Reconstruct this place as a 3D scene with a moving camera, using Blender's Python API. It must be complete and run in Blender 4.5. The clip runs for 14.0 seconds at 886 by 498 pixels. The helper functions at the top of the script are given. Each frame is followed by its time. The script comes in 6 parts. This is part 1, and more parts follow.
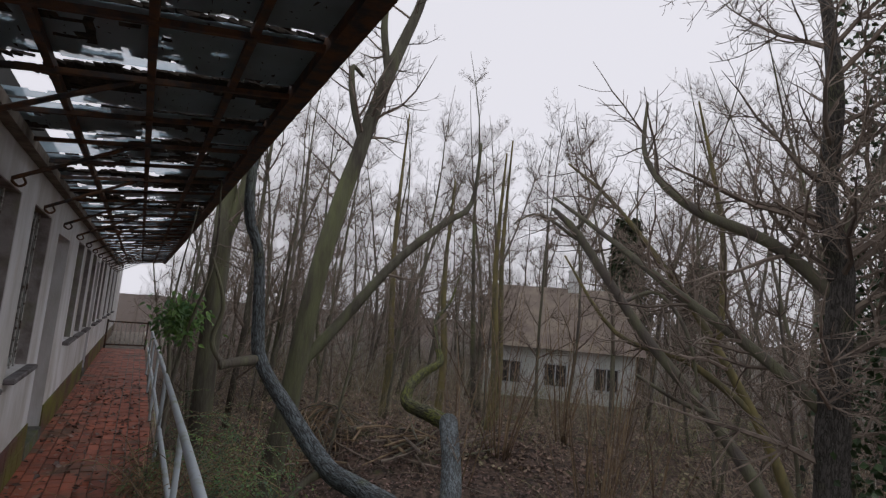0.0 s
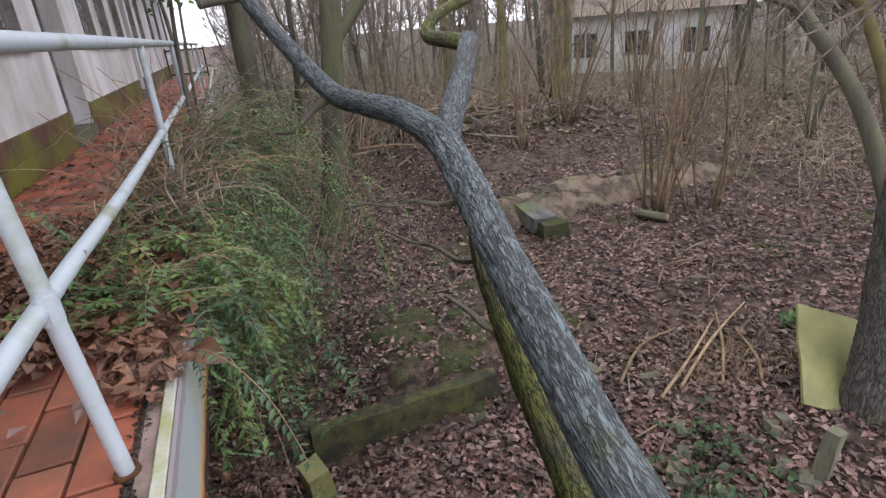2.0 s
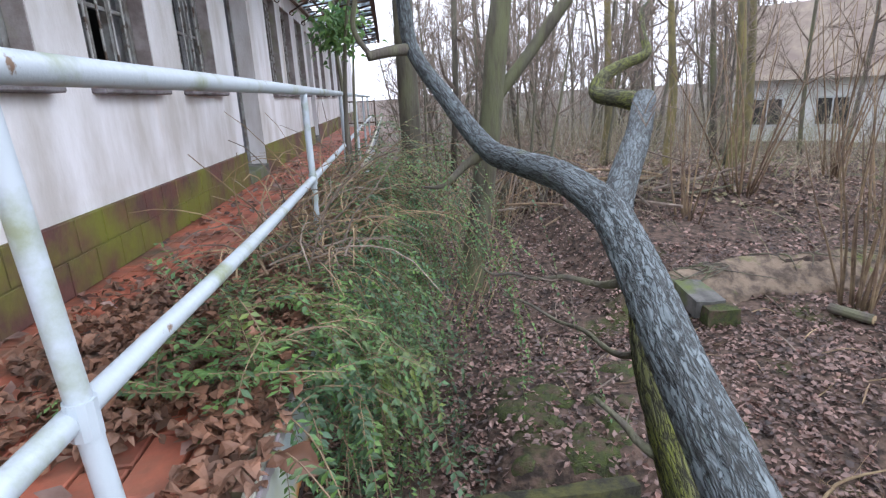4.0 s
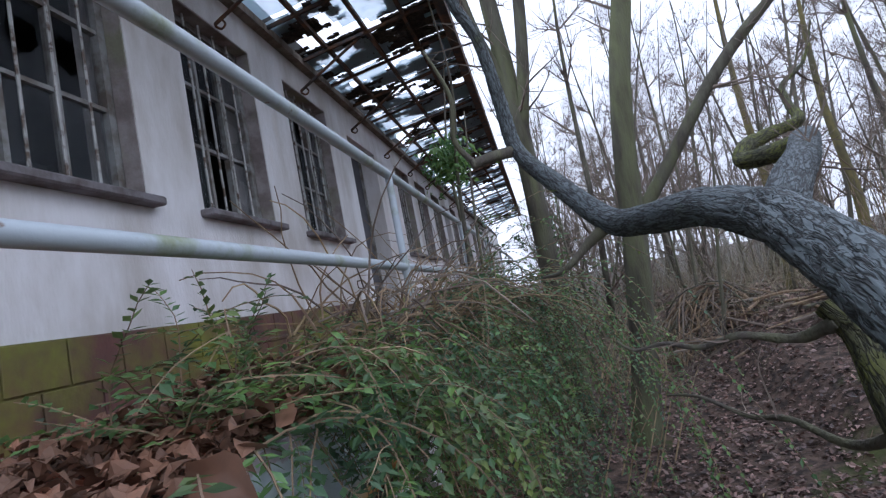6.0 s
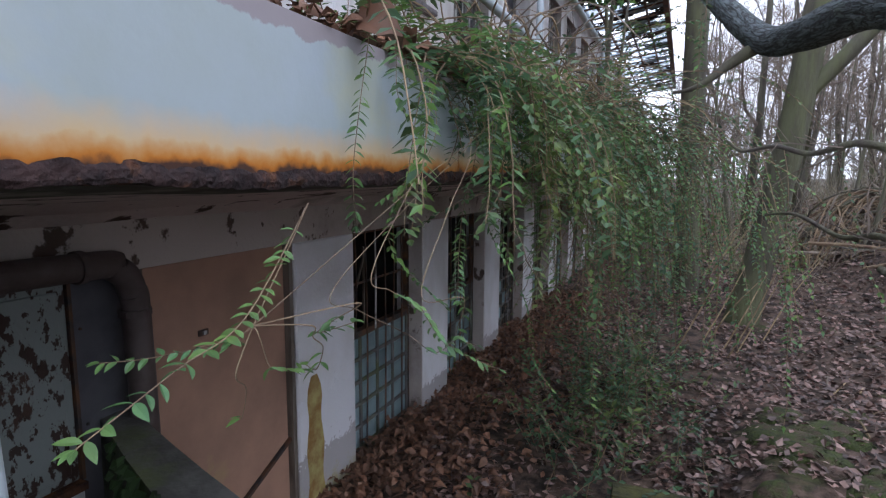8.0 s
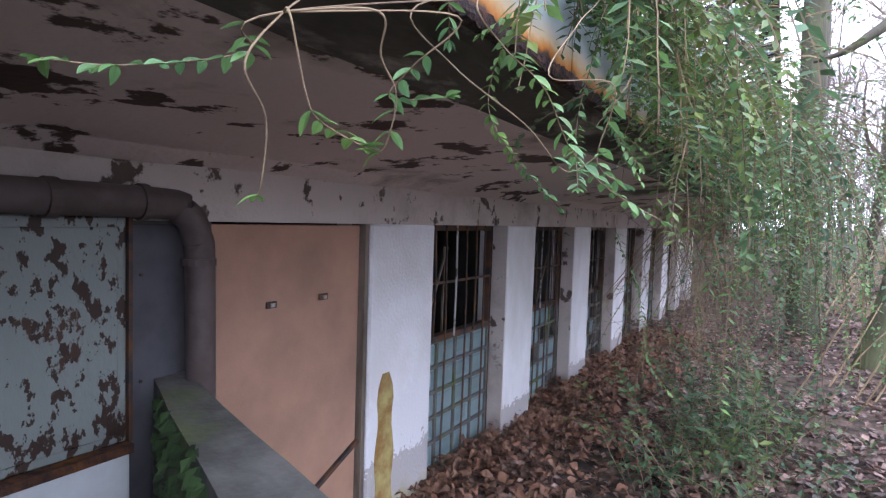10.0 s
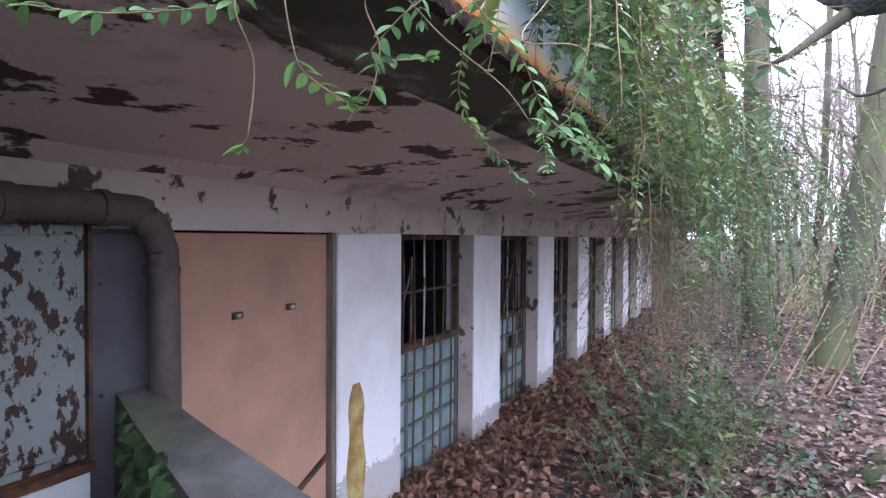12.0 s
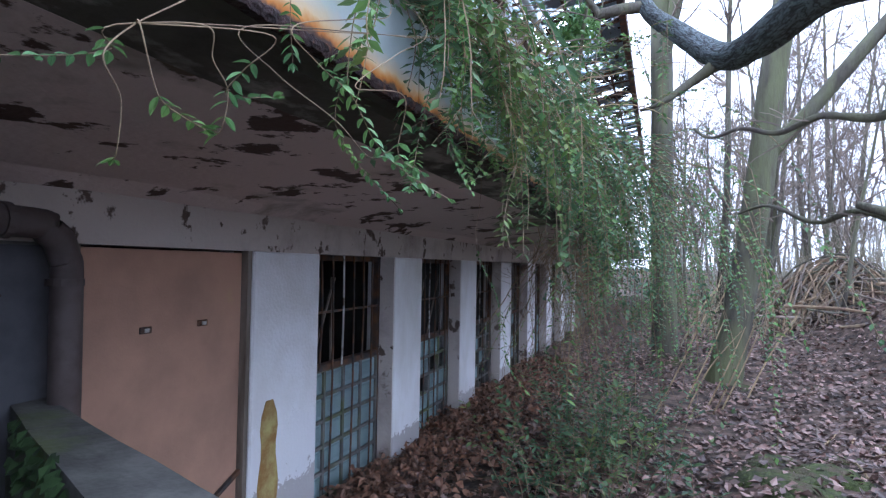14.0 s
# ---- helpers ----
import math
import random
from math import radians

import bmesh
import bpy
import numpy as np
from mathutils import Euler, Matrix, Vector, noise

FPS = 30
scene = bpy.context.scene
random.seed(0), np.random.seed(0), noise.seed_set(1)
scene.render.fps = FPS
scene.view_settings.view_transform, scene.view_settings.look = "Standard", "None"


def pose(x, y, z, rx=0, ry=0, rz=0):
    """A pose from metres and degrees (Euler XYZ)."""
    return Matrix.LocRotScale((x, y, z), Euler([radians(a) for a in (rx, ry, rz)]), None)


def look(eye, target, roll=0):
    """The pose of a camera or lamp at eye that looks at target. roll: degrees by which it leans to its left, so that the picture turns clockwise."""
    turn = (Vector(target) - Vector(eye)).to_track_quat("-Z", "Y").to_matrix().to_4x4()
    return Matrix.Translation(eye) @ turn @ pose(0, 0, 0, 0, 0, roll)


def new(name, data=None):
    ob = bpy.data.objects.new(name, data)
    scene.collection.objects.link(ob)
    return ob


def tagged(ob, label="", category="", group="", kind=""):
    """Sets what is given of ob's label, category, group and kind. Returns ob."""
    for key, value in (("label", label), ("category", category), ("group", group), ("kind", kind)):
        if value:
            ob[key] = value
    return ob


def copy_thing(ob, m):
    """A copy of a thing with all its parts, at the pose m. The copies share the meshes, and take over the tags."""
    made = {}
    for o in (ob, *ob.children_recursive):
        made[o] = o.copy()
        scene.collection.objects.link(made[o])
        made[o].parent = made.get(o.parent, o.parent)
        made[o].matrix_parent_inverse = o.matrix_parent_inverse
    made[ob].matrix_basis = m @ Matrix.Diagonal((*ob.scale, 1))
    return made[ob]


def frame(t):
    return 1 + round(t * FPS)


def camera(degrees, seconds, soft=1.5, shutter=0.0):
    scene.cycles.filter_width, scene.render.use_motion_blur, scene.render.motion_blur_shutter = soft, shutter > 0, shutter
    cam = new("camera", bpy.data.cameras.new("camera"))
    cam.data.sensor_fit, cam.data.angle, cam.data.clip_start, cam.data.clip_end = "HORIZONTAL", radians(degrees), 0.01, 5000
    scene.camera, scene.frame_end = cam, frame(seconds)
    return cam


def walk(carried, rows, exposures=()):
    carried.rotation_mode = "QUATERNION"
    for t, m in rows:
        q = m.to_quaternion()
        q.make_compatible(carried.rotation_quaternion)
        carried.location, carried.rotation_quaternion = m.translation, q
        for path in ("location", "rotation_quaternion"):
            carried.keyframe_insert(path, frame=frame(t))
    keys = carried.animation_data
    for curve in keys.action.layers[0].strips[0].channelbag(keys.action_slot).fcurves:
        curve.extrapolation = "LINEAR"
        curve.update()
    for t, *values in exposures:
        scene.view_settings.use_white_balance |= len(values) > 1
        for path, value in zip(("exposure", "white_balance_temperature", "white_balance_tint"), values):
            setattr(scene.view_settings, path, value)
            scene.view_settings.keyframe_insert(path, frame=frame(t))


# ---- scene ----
cam = camera(78.0, 14.0, soft=1.3)
PATH = [
    (0, (1.188, 1.433, 2.0), (2.131, 3.18, 2.25), 4.8),
    (0.5, (1.536, 1.263, 1.92), (2.561, 2.979, 1.98), 5.0),
    (1, (1.93, 1.274, 1.65), (2.846, 3.048, 1.52), 1.6),
    (1.5, (2.022, 1.534, 1.23), (2.84, 3.313, 0.82), -2.5),
    (2, (2.025, 1.559, 1.025), (2.647, 3.305, 0.272), -4.6),
    (2.5, (2.041, 1.521, 1.121), (2.494, 3.225, 0.177), 1.9),
    (3, (2.028, 1.665, 1.116), (2.366, 3.466, 0.315), -0.8),
    (4.3, (2.14, 2.14, 0.93), (2.243, 4.049, 0.47), -3.0),
    (5.2, (2.23, 2.47, 0.77), (2.158, 4.45, 0.55), -4.4),
    (5.5, (2.254, 2.597, 0.828), (2.13, 4.588, 0.683), -5.0),
    (6, (2.354, 2.586, 0.261), (2.02, 4.55, 0.445), -11.2),
    (6.5, (2.5, 2.495, 0.065), (2.135, 4.46, 0.15), -8.8),
    (7, (2.42, 2.545, -0.04), (2.01, 4.5, -0.045), -5.6),
    (7.5, (2.5, 2.32, -0.11), (1.89, 4.21, -0.385), -0.2),
    (8, (2.45, 2.249, -0.307), (1.657, 4.071, -0.572), 0.4),
    (8.5, (2.288, 2.315, -0.448), (1.308, 4.051, -0.611), 1.9),
    (8.7, (2.248, 2.397, -0.505), (1.195, 4.091, -0.646), 2.3),
    (11, (2.261, 2.543, -0.771), (1.247, 4.264, -0.846), 0.8),
    (11.5, (2.208, 2.525, -0.783), (1.25, 4.28, -0.847), 0.7),
    (12, (2.244, 2.506, -0.803), (1.301, 4.269, -0.844), 0.4),
    (12.5, (2.3, 2.493, -0.783), (1.372, 4.264, -0.807), 0.8),
    (13, (2.44, 2.482, -0.809), (1.555, 4.275, -0.782), 0.6),
    (13.5, (2.617, 2.438, -0.836), (1.783, 4.254, -0.764), 0.7),
    (14, (2.478, 2.39, -0.845), (1.743, 4.249, -0.786), 1.0),
]
EXPOSE = [(0.0, -1.45, 6500, 14), (1.0, -2.05, 6450, 14), (1.5, -1.78, 6400, 14), (1.65, -1.4, 6400, 14), (2.0, 0.0, 6350, 16), (2.5, 0.4, 6300, 16), (3.2, 0.5, 6150, 14), (5.3, -0.15, 5600, 13),
          (6.0, -0.55, 5550, 14), (7.0, -0.65, 5600, 16), (7.5, -0.65, 5650, 15), (8.0, -0.1, 5700, 14), (8.7, 0.3, 5700, 13), (10.8, 1.68, 5480, 21), (12.0, 1.52, 5480, 21), (13.0, 1.3, 5330, 18), (14.0, 0.75, 5080, 14)]
walk(cam, [(t, look(eye, target, roll)) for t, eye, target, roll in PATH], EXPOSE)

# ---------------------------------------------------------------- light
world = bpy.data.worlds.new("overcast_sky")
scene.world = world
world.use_nodes = True
wn, wl = world.node_tree.nodes, world.node_tree.links
wn.clear()
w_out = wn.new("ShaderNodeOutputWorld")
w_bg = wn.new("ShaderNodeBackground")
w_sky = wn.new("ShaderNodeTexSky")
w_sky.sky_type, w_sky.sun_disc = "NISHITA", False
w_sky.sun_elevation, w_sky.sun_rotation = radians(38), radians(120)
w_sky.dust_density, w_sky.air_density = 6.0, 1.0
w_hsv = wn.new("ShaderNodeHueSaturation")
w_hsv.inputs["Saturation"].default_value = 0.12
w_mix = wn.new("ShaderNodeMix")
w_mix.data_type = "RGBA"
w_mix.inputs["Factor"].default_value = 0.85
w_mix.inputs["B"].default_value = (18.5, 18.8, 20.0, 1)
wl.new(w_sky.outputs[0], w_hsv.inputs["Color"])
wl.new(w_hsv.outputs[0], w_mix.inputs["A"])
wl.new(w_mix.outputs["Result"], w_bg.inputs["Color"])
w_bg.inputs["Strength"].default_value = 0.13
wl.new(w_bg.outputs[0], w_out.inputs[0])
sun = new("sun", bpy.data.lights.new("sun", "SUN"))
sun.data.energy, sun.data.angle, sun.data.color = 0.35, radians(40), (1.0, 0.97, 0.92)
sun.matrix_world = look((30, -17, 28), (0, 0, 0))

# ---------------------------------------------------------------- materials


def shader(name, base, second=None, scale=3.0, detail=8.0, low=0.4, high=0.62, rough=0.8, bump=0.3, bump_scale=30.0, third=None,
           third_scale=1.2, third_low=0.5, third_high=0.65, metal=0.0, stretch=(1, 1, 1), vary=0.0, spec=0.35):
    """A surface of a base colour with a second one in patches, a third in larger ones, fine relief, and a difference from piece to piece."""
    m = bpy.data.materials.new(name)
    m.use_nodes = True
    n, l = m.node_tree.nodes, m.node_tree.links
    b = n["Principled BSDF"]
    b.inputs["Roughness"].default_value, b.inputs["Metallic"].default_value = rough, metal
    b.inputs["Specular IOR Level"].default_value = spec
    geo = n.new("ShaderNodeNewGeometry")
    mp = n.new("ShaderNodeMapping")
    mp.inputs["Scale"].default_value = stretch
    l.new(geo.outputs["Position"], mp.inputs[0])

    def noise_ramp(sc, lo, hi, det):
        t = n.new("ShaderNodeTexNoise")
        t.inputs["Scale"].default_value, t.inputs["Detail"].default_value = sc, det
        t.inputs["Roughness"].default_value = 0.62
        l.new(mp.outputs[0], t.inputs["Vector"])
        r = n.new("ShaderNodeMapRange")
        r.inputs["From Min"].default_value, r.inputs["From Max"].default_value = lo, hi
        l.new(t.outputs[0], r.inputs[0])
        return r.outputs[0]

    def mix(f, a, c, mode="MIX"):
        k = n.new("ShaderNodeMix")
        k.data_type, k.blend_type = "RGBA", mode
        if hasattr(f, "is_linked"):
            l.new(f, k.inputs["Factor"])
        else:
            k.inputs["Factor"].default_value = f
        for v, s in ((a, "A"), (c, "B")):
            if isinstance(v, tuple):
                k.inputs[s].default_value = (*v, 1)
            else:
                l.new(v, k.inputs[s])
        return k.outputs["Result"]

    col = base
    if second:
        col = mix(noise_ramp(scale, low, high, detail), base, second)
    if third:
        col = mix(noise_ramp(third_scale, third_low, third_high, 6.0), col, third)
    if vary:
        inf = n.new("ShaderNodeObjectInfo")
        add = n.new("ShaderNodeMath")
        l.new(inf.outputs["Random"], add.inputs[0])
        l.new(geo.outputs["Random Per Island"], add.inputs[1])
        fr = n.new("ShaderNodeMath")
        fr.operation = "FRACT"
        l.new(add.outputs[0], fr.inputs[0])
        mr = n.new("ShaderNodeMapRange")
        mr.inputs["To Min"].default_value, mr.inputs["To Max"].default_value = 1 - vary, 1 + vary
        l.new(fr.outputs[0], mr.inputs[0])
        hs = n.new("ShaderNodeHueSaturation")
        l.new(mr.outputs[0], hs.inputs["Value"])
        if isinstance(col, tuple):
            hs.inputs["Color"].default_value = (*col, 1)
        else:
            l.new(col, hs.inputs["Color"])
        col = hs.outputs[0]
    if isinstance(col, tuple):
        b.inputs["Base Color"].default_value = (*col, 1)
    else:
        l.new(col, b.inputs["Base Color"])
    if bump:
        t = n.new("ShaderNodeTexNoise")
        t.inputs["Scale"].default_value, t.inputs["Detail"].default_value = bump_scale, 6
        l.new(mp.outputs[0], t.inputs["Vector"])
        bp = n.new("ShaderNodeBump")
        bp.inputs["Strength"].default_value, bp.inputs["Distance"].default_value = bump, 0.02
        l.new(t.outputs[0], bp.inputs["Height"])
        l.new(bp.outputs[0], b.inputs["Normal"])
    return m


PLASTER = shader("white_plaster", (0.74, 0.74, 0.75), (0.5, 0.48, 0.45), 1.6, third=(0.55, 0.46, 0.36), third_scale=0.9, third_low=0.6, third_high=0.8, stretch=(1, 1, 0.35), rough=0.9, bump=0.25, bump_scale=60)
PLINTH = shader("plinth_brown", (0.13, 0.06, 0.05), (0.09, 0.05, 0.045), 4, third=(0.16, 0.17, 0.03), third_scale=1.1, third_low=0.45, third_high=0.6, rough=0.55, bump=0.2)
SOFFIT = shader("soffit_concrete", (0.62, 0.53, 0.5), (0.08, 0.055, 0.045), 2.6, low=0.56, high=0.58, third=(0.1, 0.1, 0.06), third_scale=0.8, third_low=0.54, third_high=0.66, stretch=(1.0, 0.8, 1), rough=0.9)
CONCRETE = shader("grey_concrete", (0.16, 0.155, 0.145), (0.09, 0.09, 0.083), 5, third=(0.12, 0.15, 0.05), third_scale=1.6, rough=0.9, bump=0.4)
METAL_WHITE = shader("white_metal_paint", (0.56, 0.6, 0.62), (0.45, 0.48, 0.48), 2, third=(0.33, 0.36, 0.24), third_scale=1.5, third_low=0.58, third_high=0.75, rough=0.42, bump=0.05)
RUST = shader("rust", (0.1, 0.042, 0.02), (0.04, 0.022, 0.018), 14, third=(0.2, 0.085, 0.02), third_scale=6, rough=0.85, bump=0.6, bump_scale=50)
CRUST = shader("dark_rust_crust", (0.045, 0.024, 0.022), (0.02, 0.013, 0.014), 22, third=(0.11, 0.045, 0.02), third_scale=14, third_low=0.56, third_high=0.66, rough=0.8, bump=0.8, bump_scale=70)
RAIL = shader("rail_paint", (0.44, 0.5, 0.54), (0.26, 0.3, 0.2), 5, low=0.52, high=0.7, third=(0.18, 0.12, 0.08), third_scale=11, third_low=0.66, third_high=0.7, rough=0.4, bump=0.1)
TILE = shader("terracotta_tile", (0.42, 0.13, 0.075), (0.25, 0.085, 0.055), 3, third=(0.12, 0.09, 0.06), third_scale=1.3, rough=0.6, vary=0.25, bump=0.15)
GROUT = shader("tile_bed", (0.3, 0.26, 0.22), (0.1, 0.085, 0.07), 6, rough=0.95)
BARK = shader("grey_bark", (0.155, 0.17, 0.17), (0.11, 0.12, 0.115), 30, low=0.4, high=0.7, third=(0.12, 0.14, 0.06), third_scale=1.6, third_low=0.58, third_high=0.75, stretch=(1, 1, 1), rough=0.85, bump=1.0, bump_scale=28)
BARK_MOSS = shader("mossy_bark", (0.11, 0.12, 0.035), (0.06, 0.055, 0.035), 6, third=(0.17, 0.17, 0.06), third_scale=3, rough=0.95, bump=0.9, bump_scale=24)
BARK_DARK = shader("dark_bark", (0.12, 0.105, 0.09), (0.16, 0.16, 0.1), 2.5, stretch=(2, 2, 0.4), rough=0.9, bump=0.7, bump_scale=30)
TWIG = shader("brown_twig", (0.25, 0.205, 0.165), (0.14, 0.11, 0.09), 4, rough=0.9, bump=0, vary=0.35)
SOIL = shader("forest_soil", (0.032, 0.024, 0.019), (0.14, 0.095, 0.072), 7, third=(0.06, 0.075, 0.02), third_scale=0.8, third_low=0.58, third_high=0.68, rough=0.95, bump=0.9, bump_scale=22)
# Near-black: the shade of unlit rooms is put into this colour.
ROOM_SHADE = shader("room_shade_colour", (0.03, 0.03, 0.03), (0.05, 0.05, 0.045), 2, rough=0.9, bump=0)

# ---------------------------------------------------------------- mesh helpers


def box(bm, x0, x1, y0, y1, z0, z1):
    v = [bm.verts.new((x, y, z)) for z in (z0, z1) for y in (y0, y1) for x in (x0, x1)]
    for f in ((0, 2, 3, 1), (4, 5, 7, 6), (0, 1, 5, 4), (2, 6, 7, 3), (0, 4, 6, 2), (1, 3, 7, 5)):
        bm.faces.new([v[i] for i in f])


def bevel(bm, w, n=1):
    bmesh.ops.bevel(bm, geom=bm.edges[:], offset=w, segments=n, affect="EDGES", clamp_overlap=True)


def boxes(*rows, soft=0.0):
    bm = bmesh.new()
    for r in rows:
        box(bm, *r)
    if soft:
        bevel(bm, soft)
    return bm


def spline(points, steps):
    """A smooth line through points of (x, y, z, radius)."""
    p = [points[0]] + list(points) + [points[-1]]
    out = []
    for i in range(1, len(p) - 2):
        a, b, c, d = (np.array(q, float) for q in p[i - 1:i + 3])
        for k in range(steps):
            t = k / steps
            out.append(0.5 * (2 * b + (c - a) * t + (2 * a - 5 * b + 4 * c - d) * t * t + (3 * b - a - 3 * c + d) * t ** 3))
    out.append(np.array(points[-1], float))
    return out


def sweep(verts, faces, line, sides=6, rough=0.0, rng=random):
    """Adds a tube along a line of (x, y, z, radius)."""
    n0 = len(verts)
    prev = None
    for i, p in enumerate(line):
        q = line[min(i + 1, len(line) - 1)]
        o = line[max(i - 1, 0)]
        d = Vector(q[:3]) - Vector(o[:3])
        if d.length < 1e-6:
            d = Vector((0, 0, 1))
        d.normalize()
        if prev is None:
            prev = d.orthogonal().normalized()
        u = (prev - d * prev.dot(d))
        u = u.normalized() if u.length > 1e-5 else d.orthogonal().normalized()
        prev = u
        w = d.cross(u)
        for k in range(sides):
            a = 2 * math.pi * k / sides
            r = p[3] * (1 + rough * (rng.random() - 0.5))
            c = Vector(p[:3]) + (u * math.cos(a) + w * math.sin(a)) * r
            verts.append(tuple(c))
    for i in range(len(line) - 1):
        for k in range(sides):
            a, b = n0 + i * sides + k, n0 + i * sides + (k + 1) % sides
            faces.append((a, b, b + sides, a + sides))
    faces.append(tuple(n0 + k for k in reversed(range(sides))))
    faces.append(tuple(n0 + (len(line) - 1) * sides + k for k in range(sides)))


def mesh_of(name, verts, faces, smooth=False):
    me = bpy.data.meshes.new(name)
    me.from_pydata(verts, [], faces)
    if smooth:
        me.polygons.foreach_set("use_smooth", [True] * len(me.polygons))
    me.update()
    return me


def place(name, data, material, parent=None, label="", smooth=False):
    """Links a mesh, or a bmesh, or a (verts, faces) pair as one object, under parent if there is one."""
    if isinstance(data, bmesh.types.BMesh):
        me = bpy.data.meshes.new(name)
        bmesh.ops.recalc_face_normals(data, faces=data.faces)
        data.to_mesh(me)
        data.free()
        if smooth:
            me.polygons.foreach_set("use_smooth", [True] * len(me.polygons))
    elif isinstance(data, tuple):
        me = mesh_of(name, *data, smooth)
    else:
        me = data
    if material and not me.materials:
        me.materials.append(material)
    ob = new(name, me)
    ob.parent = parent
    if label:
        tagged(ob, label)
    return ob


def part(name, data, material, parent, label="", smooth=False):
    return place(name, data, material, parent, label, smooth)


def thing(name, label, category, group="", kind=""):
    return tagged(new(name), label, category, group, kind)


def tube(*points, steps=6, sides=8, rough=0.0):
    v, f = [], []
    sweep(v, f, spline(points, steps), sides, rough)
    return v, f


# ---------------------------------------------------------------- ground
def smooth(a, b, x):
    t = min(1.0, max(0.0, (x - a) / (b - a)))
    return t * t * (3 - 2 * t)


def lie(x, y):
    """The height of the ground: a sunken yard along the lower storey, and a bank up to the wood beyond."""
    z = -2.84
    bank = smooth(3.6, 8.0, x + 0.28 * max(0, y - 6) - 0.35 * max(0, 4 - y))
    far = smooth(9.5, 15.0, y) * smooth(1.2, 3.2, x)
    z += 0.42 * max(bank, far) + 0.2 * smooth(6, 14, y) * smooth(1.0, 4.0, x)
    crest = y - 10.15 - 0.08 * (x - 6.5) + 0.3 * noise.noise((x * 0.8, 0.5, 3))
    step = smooth(-0.45, -0.12, crest) * smooth(5.2, 6.2, x) * (1 - smooth(11, 14, x))
    z += 0.42 * step * (1 - 0.5 * smooth(3, 8, crest))
    z += 0.12 * noise.noise((x * 0.35, y * 0.35, 0)) * smooth(0.5, 3, x) + 0.05 * noise.noise((x * 1.3, y * 1.3, 5))
    z += 0.75 * smooth(10.8, 15.5, y) * smooth(3.8, 7.5, x)
    z += 0.3 * smooth(6.05, 6.7, y) * (1 - smooth(7.6, 9.6, y)) * smooth(2.5, 3.4, x) * (1 - smooth(4.8, 6.2, x))
    far2 = max(abs(x - 4), abs(y - 10))
    z += 0.3 * smooth(14, 40, far2) * (1 if x > 1 else 0)
    return z


def build_ground():
    xs = sorted({*np.round(np.arange(-4, 16, 0.16), 3), *np.arange(16, 60, 2.0), *np.arange(-60, -4, 4.0), *(-1500.0, -400.0, -150.0, 60.0, 150.0, 400.0, 1500.0)})
    ys = sorted({*np.round(np.arange(-4, 26, 0.16), 3), *np.arange(26, 80, 2.0), *np.arange(-60, -4, 4.0), *(-1500.0, -400.0, -150.0, 80.0, 150.0, 400.0, 1500.0)})
    verts = [(x, y, lie(x, y)) for y in ys for x in xs]
    w = len(xs)
    faces = [(j * w + i, j * w + i + 1, j * w + w + i + 1, j * w + w + i) for j in range(len(ys) - 1) for i in range(w - 1)]
    g = place("ground", (verts, faces), SOIL, smooth=True)
    tagged(g, "dark forest soil with moss under fallen leaves", "ground", kind="structure")


build_ground()

# ---------------------------------------------------------------- building
WALL_X, EDGE, Y0, Y1 = 0.25, 1.7, 0.2, 34.0
SILL, HEAD, EAVE = 1.165, 2.72, 3.16
WINDOWS = [(2.65, 3.75), (4.25, 5.35), (5.89, 6.90), (7.53, 8.61), (11.62, 12.62), (13.1, 14.1), (14.7, 15.7), (17.2, 18.2), (18.8, 19.8), (21.5, 22.5), (24, 25), (27, 28)]
DOORS = [(9.3, 10.45), (16.1, 16.9)]


def build_upper_wall():
    holes = sorted([(a, b, SILL, HEAD) for a, b in WINDOWS] + [(a, b, 0.0, HEAD - 0.1) for a, b in DOORS])
    bm = bmesh.new()
    y = Y0
    for a, b, lo, hi in holes:
        box(bm, WALL_X - 0.34, WALL_X, y, a, 0, EAVE)
        if lo > 0:
            box(bm, WALL_X - 0.34, WALL_X, a, b, 0, lo)
        box(bm, WALL_X - 0.34, WALL_X, a, b, hi, EAVE)
        y = b
    box(bm, WALL_X - 0.34, WALL_X, y, Y1, 0, EAVE)
    bmesh.ops.remove_doubles(bm, verts=bm.verts, dist=0.0005)
    w = place("wall_upper", bm, PLASTER)
    tagged(w, "stained white rendered wall above the walkway", "wall", kind="structure")
    y = Y0
    pb = bmesh.new()
    for a, b in DOORS + [(Y1, Y1)]:
        box(pb, WALL_X + 0.003, WALL_X + 0.018, y, a, 0.0, 0.42)
        y = b
    tagged(place("baseboard", pb, PLINTH), "brown tiled plinth with green algae along the wall", "plinth", kind="structure")


build_upper_wall()
def leaf_quad(v, f, p, d, n, length, width, curl=0.25):
    """One pointed leaf, folded along its rib."""
    d, n = d.normalized(), n.normalized()
    s = d.cross(n)
    if s.length < 1e-4:
        s = d.orthogonal()
    s = s.normalized()
    k = len(v)
    m = p + d * length * 0.45
    up = n * length * curl
    v += [tuple(p), tuple(m + s * width * 0.5 + up * 0.5), tuple(p + d * length - up * 0.3), tuple(m - s * width * 0.5 + up * 0.5)]
    f += [(k, k + 1, k + 2), (k, k + 2, k + 3)]



